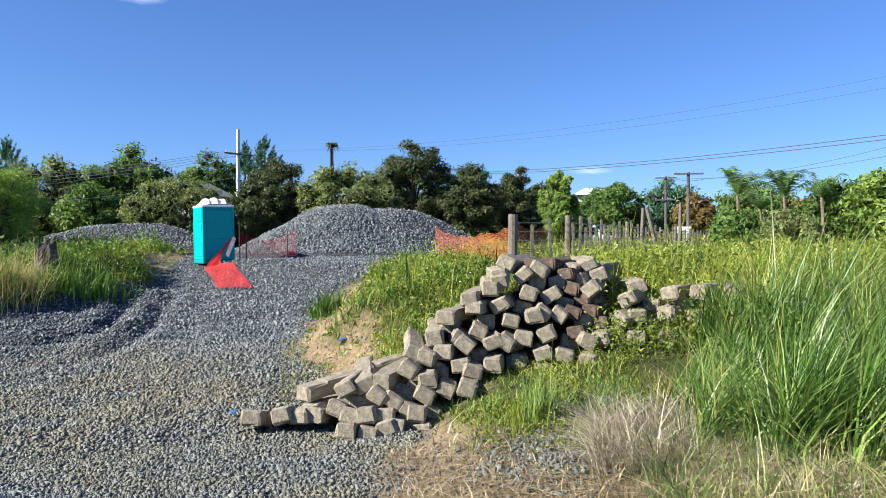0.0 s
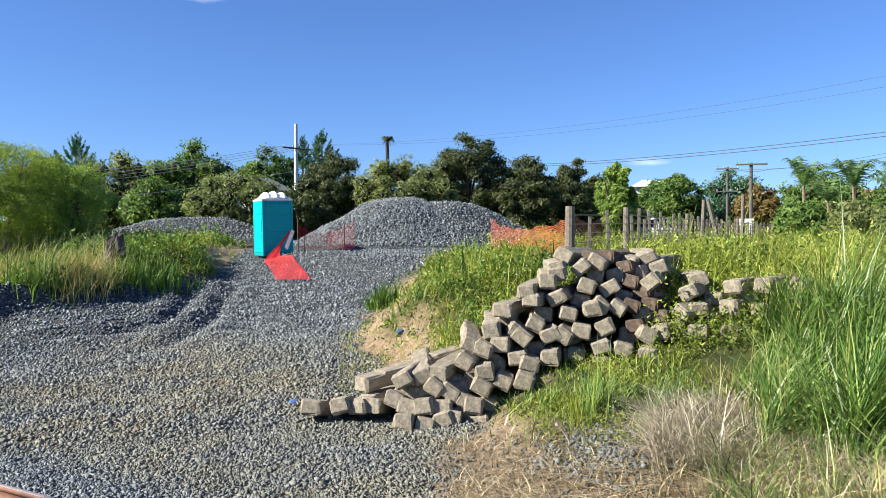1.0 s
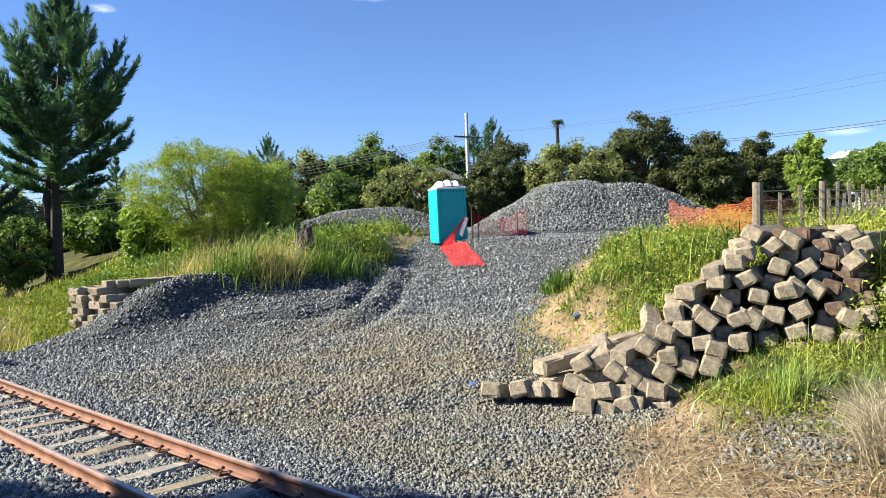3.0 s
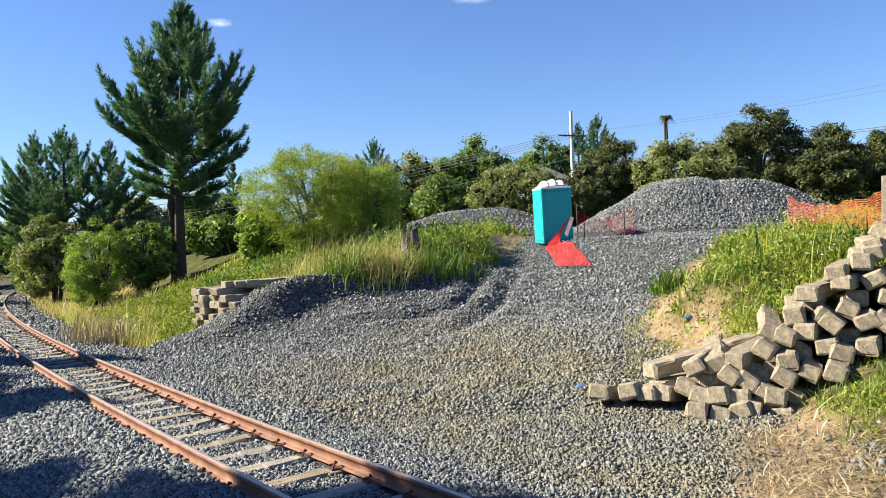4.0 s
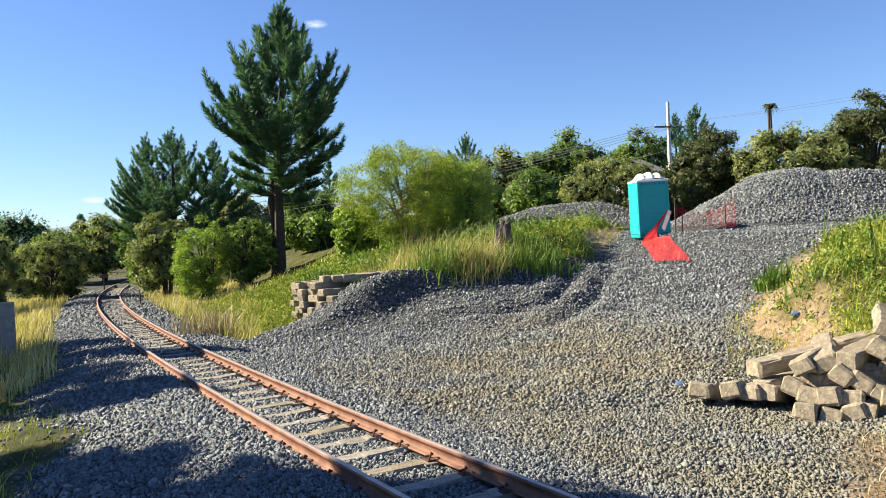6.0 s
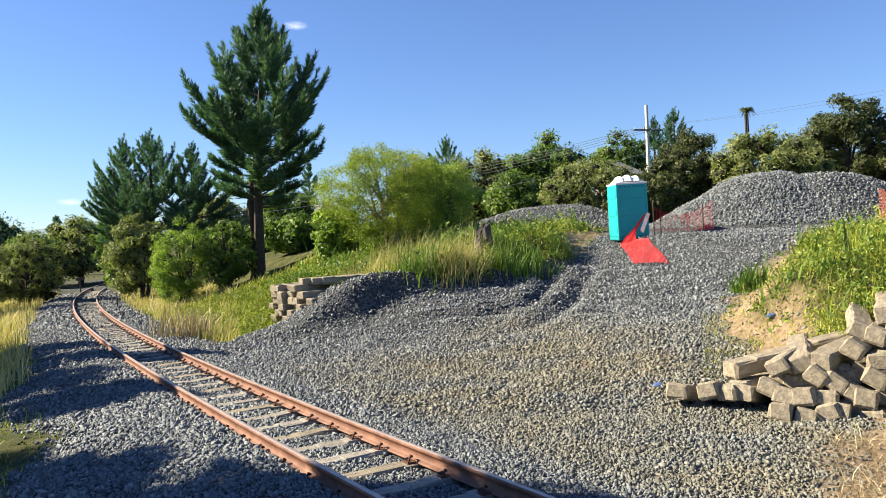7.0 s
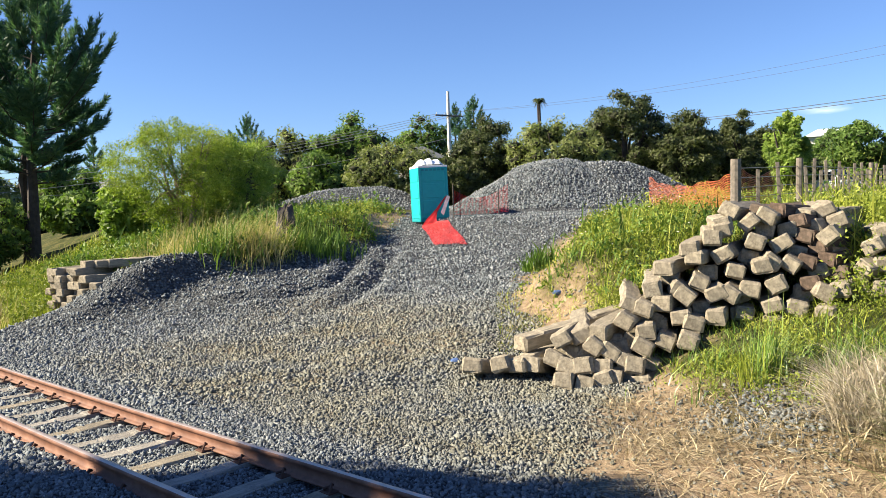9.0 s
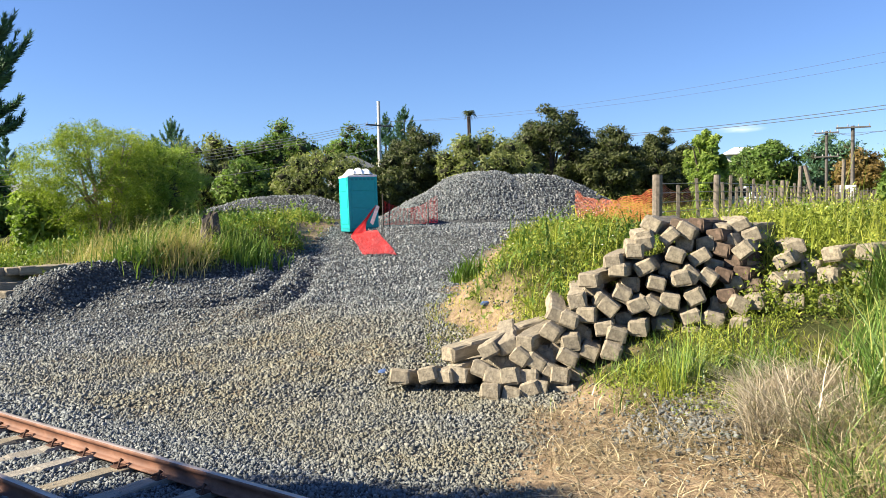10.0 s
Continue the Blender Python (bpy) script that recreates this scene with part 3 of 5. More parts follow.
# ---- portable toilet ----
def portable_toilet(spot, z, yaw):
    th = root("portable_toilet", pose(spot[0], spot[1], z, 0, -1.2, yaw), "teal plastic portable toilet with a white ribbed roof", "portable toilet")
    w, d, h = 1.04, 1.07, 1.90
    part("base_skid", box(w + 0.02, d + 0.02, 0.12, pose(0, 0, 0.06), 0.02), M_TEAL_DARK, th)
    part("body", box(w, d, h - 0.12, pose(0, 0, 0.12 + (h - 0.12) / 2), 0.03, 2), M_TEAL, th)
    for sx in (-1, 1):
        for sy in (-1, 1):
            part("corner_post", box(0.09, 0.09, h - 0.1, pose(sx * (w / 2 - 0.03), sy * (d / 2 - 0.03), h / 2 + 0.04), 0.025, 2), M_TEAL, th)
    for k in range(3):
        part("side_panel", box(0.02, d * 0.78, 0.5, pose(-w / 2 - 0.004, 0, 0.5 + k * 0.58), 0.008), M_TEAL, th)
        part("back_panel", box(w * 0.78, 0.02, 0.5, pose(0, -d / 2 - 0.004, 0.5 + k * 0.58), 0.008), M_TEAL, th)
    for k in range(6):
        part("vent_slot", box(0.10, 0.02, 0.07, pose(-0.36 + k * 0.145, -d / 2 - 0.012, h - 0.1), 0.006), M_TEAL_DARK, th)
    roof = bmesh.new()
    nx, ny = 33, 9
    grid = []
    for j in range(ny):
        for i in range(nx):
            u, v = -1 + 2 * i / (nx - 1), -1 + 2 * j / (ny - 1)
            dome = (1 - abs(u) ** 3.2) * (1 - 0.75 * abs(v) ** 3)
            rib = 0.075 * max(0.0, math.cos(u * math.pi * 3.5)) ** 0.7 * min(1, 2.2 * (1 - abs(u))) * (1 if abs(v) < 0.95 else 0)
            grid.append(roof.verts.new((u * (w / 2 - 0.01), v * (d / 2 - 0.01), h + 0.03 + 0.22 * dome + rib)))
    for j in range(ny - 1):
        for i in range(nx - 1):
            a = j * nx + i
            roof.faces.new((grid[a], grid[a + 1], grid[a + nx + 1], grid[a + nx]))
    part("roof", roof, M_WHITE, th, "white ribbed roof", smooth=True)
    part("roof_rim", box(w + 0.04, d + 0.04, 0.07, pose(0, 0, h + 0.01), 0.02, 2), M_WHITE, th, "white roof rim")
    return th


LOO = at(16.75, 26.9)
portable_toilet(LOO, float(land(*LOO)) - 0.02, 16.75 + 17)


# ---- gravel heaps ----
def heap(name, spot, r, height, label, n, size, stretch=(1, 1), yaw=0.0, seed=1.0, flat=0.25):
    """A tipped heap: a settled cone with an uneven crest, under its stones."""
    th = root(name, Matrix(), label, "gravel heap")
    c, s = math.cos(radians(yaw)), math.sin(radians(yaw))

    def top(u, v):
        d = np.hypot(u, v) * (1 + 0.10 * wobble(u * 3 / r, v * 3 / r, 1.0, seed))
        return height * np.clip(1 - smooth(np.clip((d - flat * 0.3) / 1.05, 0, 1)) ** 0.85, 0, 1) + 0.05 * wobble(u * r, v * r, 1.5, seed) * (d < 0.95)

    def where(u, v):
        lx, ly = u * r * stretch[0], v * r * stretch[1]
        return spot[0] + lx * c - ly * s, spot[1] + lx * s + ly * c

    k = np.linspace(-1.1, 1.1, 70)
    gu, gv = np.meshgrid(k, k)
    gx, gy = where(gu, gv)
    gz = land(gx, gy) - 0.06 + top(gu, gv)
    i = np.arange(4900).reshape(70, 70)
    faces = np.stack([i[:-1, :-1], i[:-1, 1:], i[1:, 1:], i[1:, :-1]], -1).reshape(-1, 4)
    ob = link_mesh("heap_core", np.stack([gx, gy, gz], -1).reshape(-1, 3), faces, M_GROUND, True)
    ob.data.attributes.new("gravel", "FLOAT", "POINT").data.foreach_set("value", np.ones(4900, np.float32))
    ob.parent = th
    u, v = RNG.uniform(-1.05, 1.05, n), RNG.uniform(-1.05, 1.05, n)
    ok = (u * u + v * v < 1.1)
    x, y = where(u, v)
    ok &= (x * spot[0] + y * spot[1]) < (spot[0] ** 2 + spot[1] ** 2) * (1 + 0.5 * r * max(stretch) / np.hypot(*spot))
    u, v, x, y = keep(ok, u, v, x, y)
    z = land(x, y) - 0.05 + top(u, v)
    stones("gravel_cover", np.stack([x, y, z], -1), RNG.uniform(0.6, 1.5, len(x)) * size, "", "", None, th)
    return th


heap("gravel_heap", at(7.7, 31.2), 3.7, 1.95, "tall heap of loose blue-grey crushed stone", 21000, 0.085, (1.15, 0.95), 8, 1.0, 0.5)
heap("gravel_heap", at(3.9, 31.3), 3.4, 1.80, "lower shoulder heap of blue-grey crushed stone", 9000, 0.085, (1.2, 0.9), 3, 4.0, 0.5)
heap("gravel_heap", at(22.6, 46.0), 4.3, 1.45, "old brownish gravel heap behind rough grass", 8000, 0.10, (1.5, 1.0), 20, 7.0, 0.5)


# ---- pile of old sleepers ----
PILE_MESHES = [sleeper_mesh("pile_sleeper", 2.05 + 0.06 * (i % 3), 0.245 + 0.014 * (i % 2), 0.185 + 0.012 * (i % 3), M_SLEEPER if i else M_SLEEPER_DARK, i) for i in range(10)]
pile_count = 0


def pile_sleeper(x, y, z, yaw, roll, pitch, dark=False):
    """One loose sleeper, from the middle of its near end."""
    global pile_count
    ob = new("old_sleeper", PILE_MESHES[0 if dark else 1 + pile_count % 9])
    pile_count += 1
    ob.matrix_basis = pose(x, y, z) @ pose(0, 0, 0, 0, 0, yaw) @ pose(0, 0, 0, pitch, 0, 0) @ pose(0, 0, 0, 0, roll, 0) @ pose(0, 1.03, 0)
    return tagged(ob, "weathered grey-brown railway sleeper in a tumbled pile", "sleeper", "sleepers in the tumbled pile")


pile_sleeper(-2.39, 9.52, 0.25, -2.7, 3, -13)
pile_sleeper(-2.04, 9.57, 0.27, -2.3, -14, -13)
pile_sleeper(-1.68, 9.58, 0.28, -10, 6, -13)
pile_sleeper(-1.37, 9.62, 0.36, -4.8, 20, -13)
pile_sleeper(-1.20, 9.38, 0.12, -2.9, 4, -13)
pile_sleeper(-0.92, 9.38, 0.07, 1.7, 12, -7)
pile_sleeper(-1.14, 9.55, 0.26, 0.8, 14, -13)
pile_sleeper(-0.96, 9.56, 0.28, -4.6, -6, -7)
pile_sleeper(-0.75, 9.57, 0.27, 0.2, 3, -7)
pile_sleeper(-0.63, 9.68, 0.42, -2.7, 33, -7)
pile_sleeper(-0.84, 9.70, 0.50, -6.7, 38, 0)
pile_sleeper(-1.01, 9.76, 0.61, 5.1, -20, 0)
pile_sleeper(-1.28, 9.74, 0.57, -8.3, -28, 0)
pile_sleeper(-0.79, 9.81, 0.66, -13.4, 8, 0)
pile_sleeper(-0.42, 9.65, 0.31, -0.3, 24, -7)
pile_sleeper(-0.59, 9.52, 0.13, -0.4, 10, -7)
pile_sleeper(-0.33, 9.65, 0.28, 3.4, 12, -7)
pile_sleeper(-0.28, 9.58, 0.07, -2.3, -4, -7)
pile_sleeper(-0.23, 9.79, 0.47, -7.4, 27, 0)
pile_sleeper(-0.46, 9.94, 0.79, -7.4, 35, 0)
pile_sleeper(-0.40, 10.08, 0.99, 1.6, 25, 0)
pile_sleeper(-0.24, 10.08, 0.94, -10.6, 18, 0)
pile_sleeper(-0.20, 9.92, 0.66, -1.1, -6, 0)
pile_sleeper(0.05, 9.89, 0.52, -5.2, 22, 0)
pile_sleeper(0.02, 10.17, 0.98, -9.9, 2, 0)
pile_sleeper(-0.11, 10.25, 1.16, 0.2, -8, 0)
pile_sleeper(0.22, 10.10, 0.81, -2.6, -4, 0)
pile_sleeper(0.41, 10.08, 0.73, -1.6, 16, 0)
pile_sleeper(0.31, 9.84, 0.55, -2.9, 20, 0)
pile_sleeper(0.00, 10.44, 1.42, -16.2, 2, 0)
pile_sleeper(0.22, 10.30, 1.15, 0.7, 30, 0)
pile_sleeper(0.37, 10.64, 1.66, -9.4, -3, 0)
pile_sleeper(0.50, 10.41, 1.22, -3.5, 24, 0)
pile_sleeper(0.31, 10.26, 1.06, -6.1, 40, 0)
pile_sleeper(0.68, 10.82, 1.80, -2.4, 3, 0)
pile_sleeper(0.41, 10.58, 1.55, -14.4, 2, 0)
pile_sleeper(0.81, 10.72, 1.58, -14.1, -28, 0)
pile_sleeper(0.81, 10.91, 1.89, -2.8, -10, 0)
pile_sleeper(0.67, 10.38, 1.08, -0.9, -20, 0)
pile_sleeper(0.85, 10.43, 1.09, -12.7, 30, 0)
pile_sleeper(0.67, 10.22, 0.81, -9.7, -2, 0)
pile_sleeper(0.97, 10.62, 1.35, -1.8, 12, 0)
pile_sleeper(0.94, 11.09, 2.15, -16, 28, 0)
pile_sleeper(0.83, 10.96, 1.97, -1.3, -12, 0)
pile_sleeper(1.15, 11.04, 1.98, -8.7, -40, 0)
pile_sleeper(1.41, 11.12, 2.06, -19.1, 30, 0)
pile_sleeper(1.23, 10.90, 1.73, -5.8, 22, 0)
pile_sleeper(1.53, 10.92, 1.69, -14.7, -30, 0)
pile_sleeper(1.40, 10.77, 1.48, -6.4, 38, 0)
pile_sleeper(1.29, 10.72, 1.42, -1.3, -14, 0)
pile_sleeper(1.65, 10.77, 1.42, -16.8, 32, 0)
pile_sleeper(1.14, 10.52, 1.12, -4, 12, 0)
pile_sleeper(1.45, 10.60, 1.18, -5.8, -24, 0)
pile_sleeper(1.37, 10.43, 0.92, -0, -16, 0)
pile_sleeper(1.68, 10.45, 0.88, -10.7, 14, 0)
pile_sleeper(1.99, 10.44, 0.82, -15.7, 0, 0)
pile_sleeper(2.36, 10.44, 0.78, -8.1, 4, 0)
pile_sleeper(2.18, 10.63, 1.11, -25, -6, 0)
pile_sleeper(2.02, 10.59, 1.08, -5.3, 26, 0)
pile_sleeper(2.51, 10.79, 1.36, -48, 36, 0)
pile_sleeper(2.38, 11.50, 1.98, -4.2, -20, 0)
pile_sleeper(2.15, 11.03, 1.79, -15, -36, 0)
pile_sleeper(2.20, 11.52, 2.12, -2.1, -26, 0)
pile_sleeper(1.83, 10.85, 1.04, -10.9, 8, 0)
pile_sleeper(2.66, 10.96, 1.64, -23.1, -26, 0)
pile_sleeper(2.89, 11.35, 1.80, -7.5, -14, 0)
pile_sleeper(3.26, 11.00, 1.72, -31.2, -8, 0)
pile_sleeper(3.71, 10.99, 1.75, -35.8, 0, 0)
pile_sleeper(4.17, 10.93, 1.74, -25.9, 12, 0)
pile_sleeper(2.74, 10.64, 1.11, -10.8, 3, 0)
pile_sleeper(3.19, 10.84, 1.45, -30, 0, 0)
pile_sleeper(3.58, 10.79, 1.41, -27.6, 4, 0)
pile_sleeper(2.79, 10.82, 1.41, -6, -4, 0)
pile_sleeper(3.14, 10.64, 1.11, -10.4, 6, 0)
pile_sleeper(3.88, 10.72, 1.34, -26.9, -5, 0)
pile_sleeper(1.77, 11.53, 1.86, -34, 10, -6)
pile_sleeper(2.17, 11.36, 1.53, -30, 5, -4)
pile_sleeper(1.06, 10.51, 0.81, -6.2, 6, 0)
pile_sleeper(-0.03, 10.28, 0.69, -2.5, 6, 0)
pile_sleeper(0.62, 10.86, 1.33, -7, 0, 0)
pile_sleeper(0.99, 10.59, 0.80, -5.1, 0, 0)
pile_sleeper(1.79, 11.15, 1.55, -17.1, 10, 0)
pile_sleeper(2.02, 11.03, 1.31, -8.2, -14, 0)
pile_sleeper(2.44, 10.91, 1.16, -22.4, 4, 0)
pile_sleeper(1.59, 10.63, 0.79, -10.3, 8, 0)
pile_sleeper(1.69, 11.29, 1.87, -27.9, -12, 0)
pile_sleeper(1.93, 11.47, 2.05, -30.1, 8, 0)
pile_sleeper(2.01, 11.32, 1.89, -27.2, -20, 0)
pile_sleeper(1.40, 11.30, 1.87, -14.2, 10, 0)
pile_sleeper(3.05, 11.19, 1.54, -22.4, 6, 0)
pile_sleeper(3.07, 10.98, 1.27, -9.9, -4, 0)
pile_sleeper(3.53, 11.15, 1.51, -27.1, 10, 0)
pile_sleeper(3.84, 11.07, 1.51, -21.7, 3, 0)
pile_sleeper(2.54, 10.78, 1.01, -6.8, -12, 0)
pile_sleeper(1.16, 11.05, 1.51, -13.5, 16, 0)
pile_sleeper(0.52, 10.51, 0.89, -3.5, -10, 0)
pile_sleeper(0.13, 10.66, 1.27, -2.2, 14, 0)
pile_sleeper(-0.30, 10.32, 0.76, -0.8, 0, 0)
pile_sleeper(-0.63, 10.04, 0.51, 0.4, 10, 0)
pile_sleeper(1.01, 10.72, 1.02, -8.3, -18, 0)
pile_sleeper(1.38, 10.49, 0.70, -9.6, 2, 0)
pile_sleeper(1.57, 11.34, 2.14, -32.3, 6, -3, True)
pile_sleeper(1.81, 11.22, 1.99, -29.9, -10, -3, True)
pile_sleeper(1.89, 11.15, 1.78, -28.6, 12, 0, True)
pile_sleeper(2.04, 11.12, 1.63, -27.4, -8, 0, True)
pile_sleeper(2.13, 10.98, 1.46, -26.2, 8, 0, True)
pile_sleeper(2.26, 10.94, 1.30, -25, -6, 0, True)
pile_sleeper(1.87, 10.90, 1.44, -17.4, 18, 0, True)
pile_sleeper(1.32, 11.34, 2.12, -25.1, 14, 0, True)
pile_sleeper(1.89, 10.74, 1.18, -16, -10, 0, True)
pile_sleeper(-1.12, 9.87, 0.38, 2.2, 10, -13)
pile_sleeper(-1.27, 9.91, 0.37, 2.7, -15, -13)
pile_sleeper(-0.95, 9.92, 0.37, 1.6, 22, -7)
pile_sleeper(-0.69, 9.85, 0.22, 0.7, 5, -7)
pile_sleeper(-0.51, 10.02, 0.44, -3.2, -12, -7)
pile_sleeper(-0.37, 10.09, 0.50, -3.7, 20, 0)
pile_sleeper(-1.04, 9.69, 0.18, 2, 0, -13)
pile_sleeper(-0.83, 9.66, 0.19, -1.9, 30, -7)
pile_sleeper(-0.71, 9.50, 0.12, -2.4, -20, -7)
pile_sleeper(-0.70, 10.07, 0.50, -2.5, 10, 0)
pile_sleeper(-0.34, 10.31, 0.84, -3.8, -15, 0)
pile_sleeper(-0.11, 10.31, 0.77, -4.6, 30, 0)
pile_sleeper(-0.14, 9.83, 0.25, -4.5, 20, -7)
pile_sleeper(-0.46, 9.70, 0.15, -3.3, -10, -7)
pile_sleeper(-1.82, 10.04, 0.46, -36.6, 4, 5.7)
pile_sleeper(-1.85, 9.57, 0.25, -17.4, -3, -0.7)


# ---- trees and bushes ----
def eye_z(el, d):
    return 2.387 + math.tan(radians(el)) * d


def back_tree(az, el, wide, d, mat, label, name="tree", low=0.05, **kw):
    """A tree of the surrounding belt, by its bearing, the rise of its top, its angular width and its distance."""
    r = math.radians(wide) * d / 2
    return tree(name, at(az, d), eye_z(el, d), r, mat, label, low=low, **kw)


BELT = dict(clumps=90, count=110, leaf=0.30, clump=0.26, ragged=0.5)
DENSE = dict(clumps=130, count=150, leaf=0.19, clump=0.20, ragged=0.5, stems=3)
back_tree(12.6, 6.5, 6.2, 47, L_DARK, "dark manuka tree behind the gravel heap", **DENSE)
back_tree(7.0, 6.1, 7.4, 44, L_OLIVE, "rounded olive-green manuka behind the gravel heap", **DENSE)
back_tree(2.3, 7.8, 6.6, 48, L_DARK, "tall dark tree with feathery top behind the heap", **DENSE)
back_tree(-2.0, 6.2, 5.0, 47, L_DARK, "dark manuka tree in the tree belt", **DENSE)
back_tree(-5.9, 6.0, 4.6, 52, L_DARK, "grey-green bushy tree behind the fence", **DENSE)
back_tree(-8.7, 5.6, 3.2, 44, L_SHRUB, "bright green pointed young tree", **DENSE)
back_tree(19.6, 4.7, 7.4, 50, L_OLIVE, "low grey-green scrub behind the toilet", **DENSE)
back_tree(15.4, 3.6, 6.0, 44, L_DARK, "dark scrub behind the toilet", **DENSE)
back_tree(22.3, 7.0, 6.0, 68, L_GREEN, "round dense green broadleaf tree", **BELT)
back_tree(27.2, 6.1, 6.4, 72, L_OLIVE, "yellow-green broadleaf tree behind scrub", **BELT)
back_tree(17.2, 6.8, 4.6, 78, L_GREEN, "broad green tree far behind", **BELT)
back_tree(24.8, 4.2, 5.0, 60, L_GREEN, "green scrub in the belt", **BELT)
back_tree(31.5, 5.4, 6.0, 66, L_OLIVE, "olive tree behind the willow", **BELT)
back_tree(-11.5, 4.2, 4.0, 74, L_GREEN, "green bush beside a house", **BELT)
back_tree(-13.0, 4.8, 4.0, 66, L_GREEN, "dark green broadleaf tree", **BELT)
back_tree(-16.6, 5.0, 4.4, 72, L_PINE, "dark pine among the street trees", **BELT)
back_tree(-18.2, 3.7, 3.4, 60, L_BROWN, "russet-tinged bush behind the fence", **BELT)
back_tree(-21.5, 2.5, 4.0, 42, L_GREEN, "green shrub under the palms", "shrub", **BELT)
back_tree(-24.6, 2.3, 4.0, 41, L_OLIVE, "olive shrub under the palms", "shrub", **BELT)
back_tree(-22.5, 4.2, 6.0, 58, L_GREEN, "green tree behind the palms", **BELT)
back_tree(-27.5, 4.3, 5.0, 50, L_GREEN, "green bush behind the field", **BELT)
back_tree(-30.0, 5.0, 5.0, 48, L_SHRUB, "yellow-green tree at the field edge", **BELT)
back_tree(10.0, 4.4, 7.0, 54, L_DARK, "dark scrub of the tree belt", **BELT)
back_tree(4.6, 4.6, 7.0, 53, L_DARK, "dark scrub of the tree belt", **BELT)
back_tree(0.0, 4.4, 6.0, 55, L_DARK, "dark scrub of the tree belt", **BELT)
back_tree(-4.0, 4.2, 6.0, 56, L_DARK, "dark scrub of the tree belt", **BELT)
back_tree(-8.0, 3.4, 6.0, 58, L_OLIVE, "olive scrub of the tree belt", **BELT)
back_tree(-1.0, 2.6, 16.0, 62, L_DARK, "dark undergrowth of the tree belt", squash=0.4, **BELT)
back_tree(12.0, 3.0, 14.0, 62, L_DARK, "dark undergrowth of the tree belt", squash=0.4, **BELT)
back_tree(26.0, 3.0, 14.0, 75, L_GREEN, "green undergrowth of the tree belt", squash=0.4, **BELT)
back_tree(-16.0, 2.2, 18.0, 85, L_GREEN, "green undergrowth behind the field", squash=0.4, **BELT)
back_tree(35.0, 6.9, 10.0, 30, L_WILLOW, "yellow-green willow with many slim stems", "willow", bark=M_BARK_PALE, clumps=330, count=165, leaf=0.095, clump=0.115, ragged=0.25, stems=6, slim=0.3, droop=0.1, fluff=1.1)
back_tree(31.2, 5.6, 7.6, 31.5, L_SHRUB, "broad green willow bush in full leaf", "bush", clumps=260, count=150, leaf=0.10, clump=0.13, ragged=0.25, stems=3, slim=0.35, fluff=1.0)
back_tree(49.6, 1.8, 4.6, 38, L_SHRUB, "pale bright-green shrub beside the track", "shrub", clumps=150, count=130, leaf=0.11, clump=0.17, fluff=0.7, stems=3, low=0.0)
back_tree(46.5, 1.5, 4.2, 38, L_GREEN, "green shrub under the pine", "shrub", clumps=110, count=110, leaf=0.14, clump=0.2, stems=3, low=0.0)
back_tree(52.3, 2.2, 5.0, 47, L_OLIVE, "dark manuka scrub beside the track", "shrub", **DENSE)
back_tree(53.6, 2.4, 3.4, 62, L_GREEN, "green scrub beside the track", "shrub", **BELT)
back_tree(41.5, 1.6, 5.0, 42, L_GREEN, "green scrub behind the sleeper stack", "shrub", **BELT)
back_tree(43.0, 1.2, 4.0, 50, L_GREEN, "green scrub behind the pine", "shrub", **BELT)
back_tree(46.0, 1.4, 4.0, 52, L_OLIVE, "olive scrub behind the pine", "shrub", **BELT)
back_tree(42.2, 3.5, 5.0, 62, L_GREEN, "green trees behind the tall pine", **BELT)
back_tree(46.6, 3.1, 5.0, 64, L_OLIVE, "olive trees behind the tall pine", **BELT)
back_tree(38.5, 1.9, 4.0, 33, L_SHRUB, "bright green low bush under the willow", "shrub", **BELT)
back_tree(59.3, 0.9, 5.4, 52, L_OLIVE, "dark rounded manuka scrub across the track", "shrub", low=0.0, clumps=150, count=130, leaf=0.16, clump=0.18)
back_tree(63.5, 1.2, 5.6, 46, L_OLIVE, "dark rounded manuka scrub across the track", "shrub", low=0.0, clumps=150, count=130, leaf=0.16, clump=0.18)
back_tree(56.0, 1.9, 4.6, 84, L_OLIVE, "grey-green scrub behind the bend of the track", **BELT)
back_tree(58.6, 1.2, 4.0, 78, L_GREEN, "green scrub behind the bend of the track", "shrub", **BELT)
back_tree(62.0, 2.2, 7.0, 85, L_PINE, "dark trees far along the track", **BELT)
back_tree(57.3, 2.2, 1.6, 110, L_PINE, "lone dark pine on the far hill", **BELT)


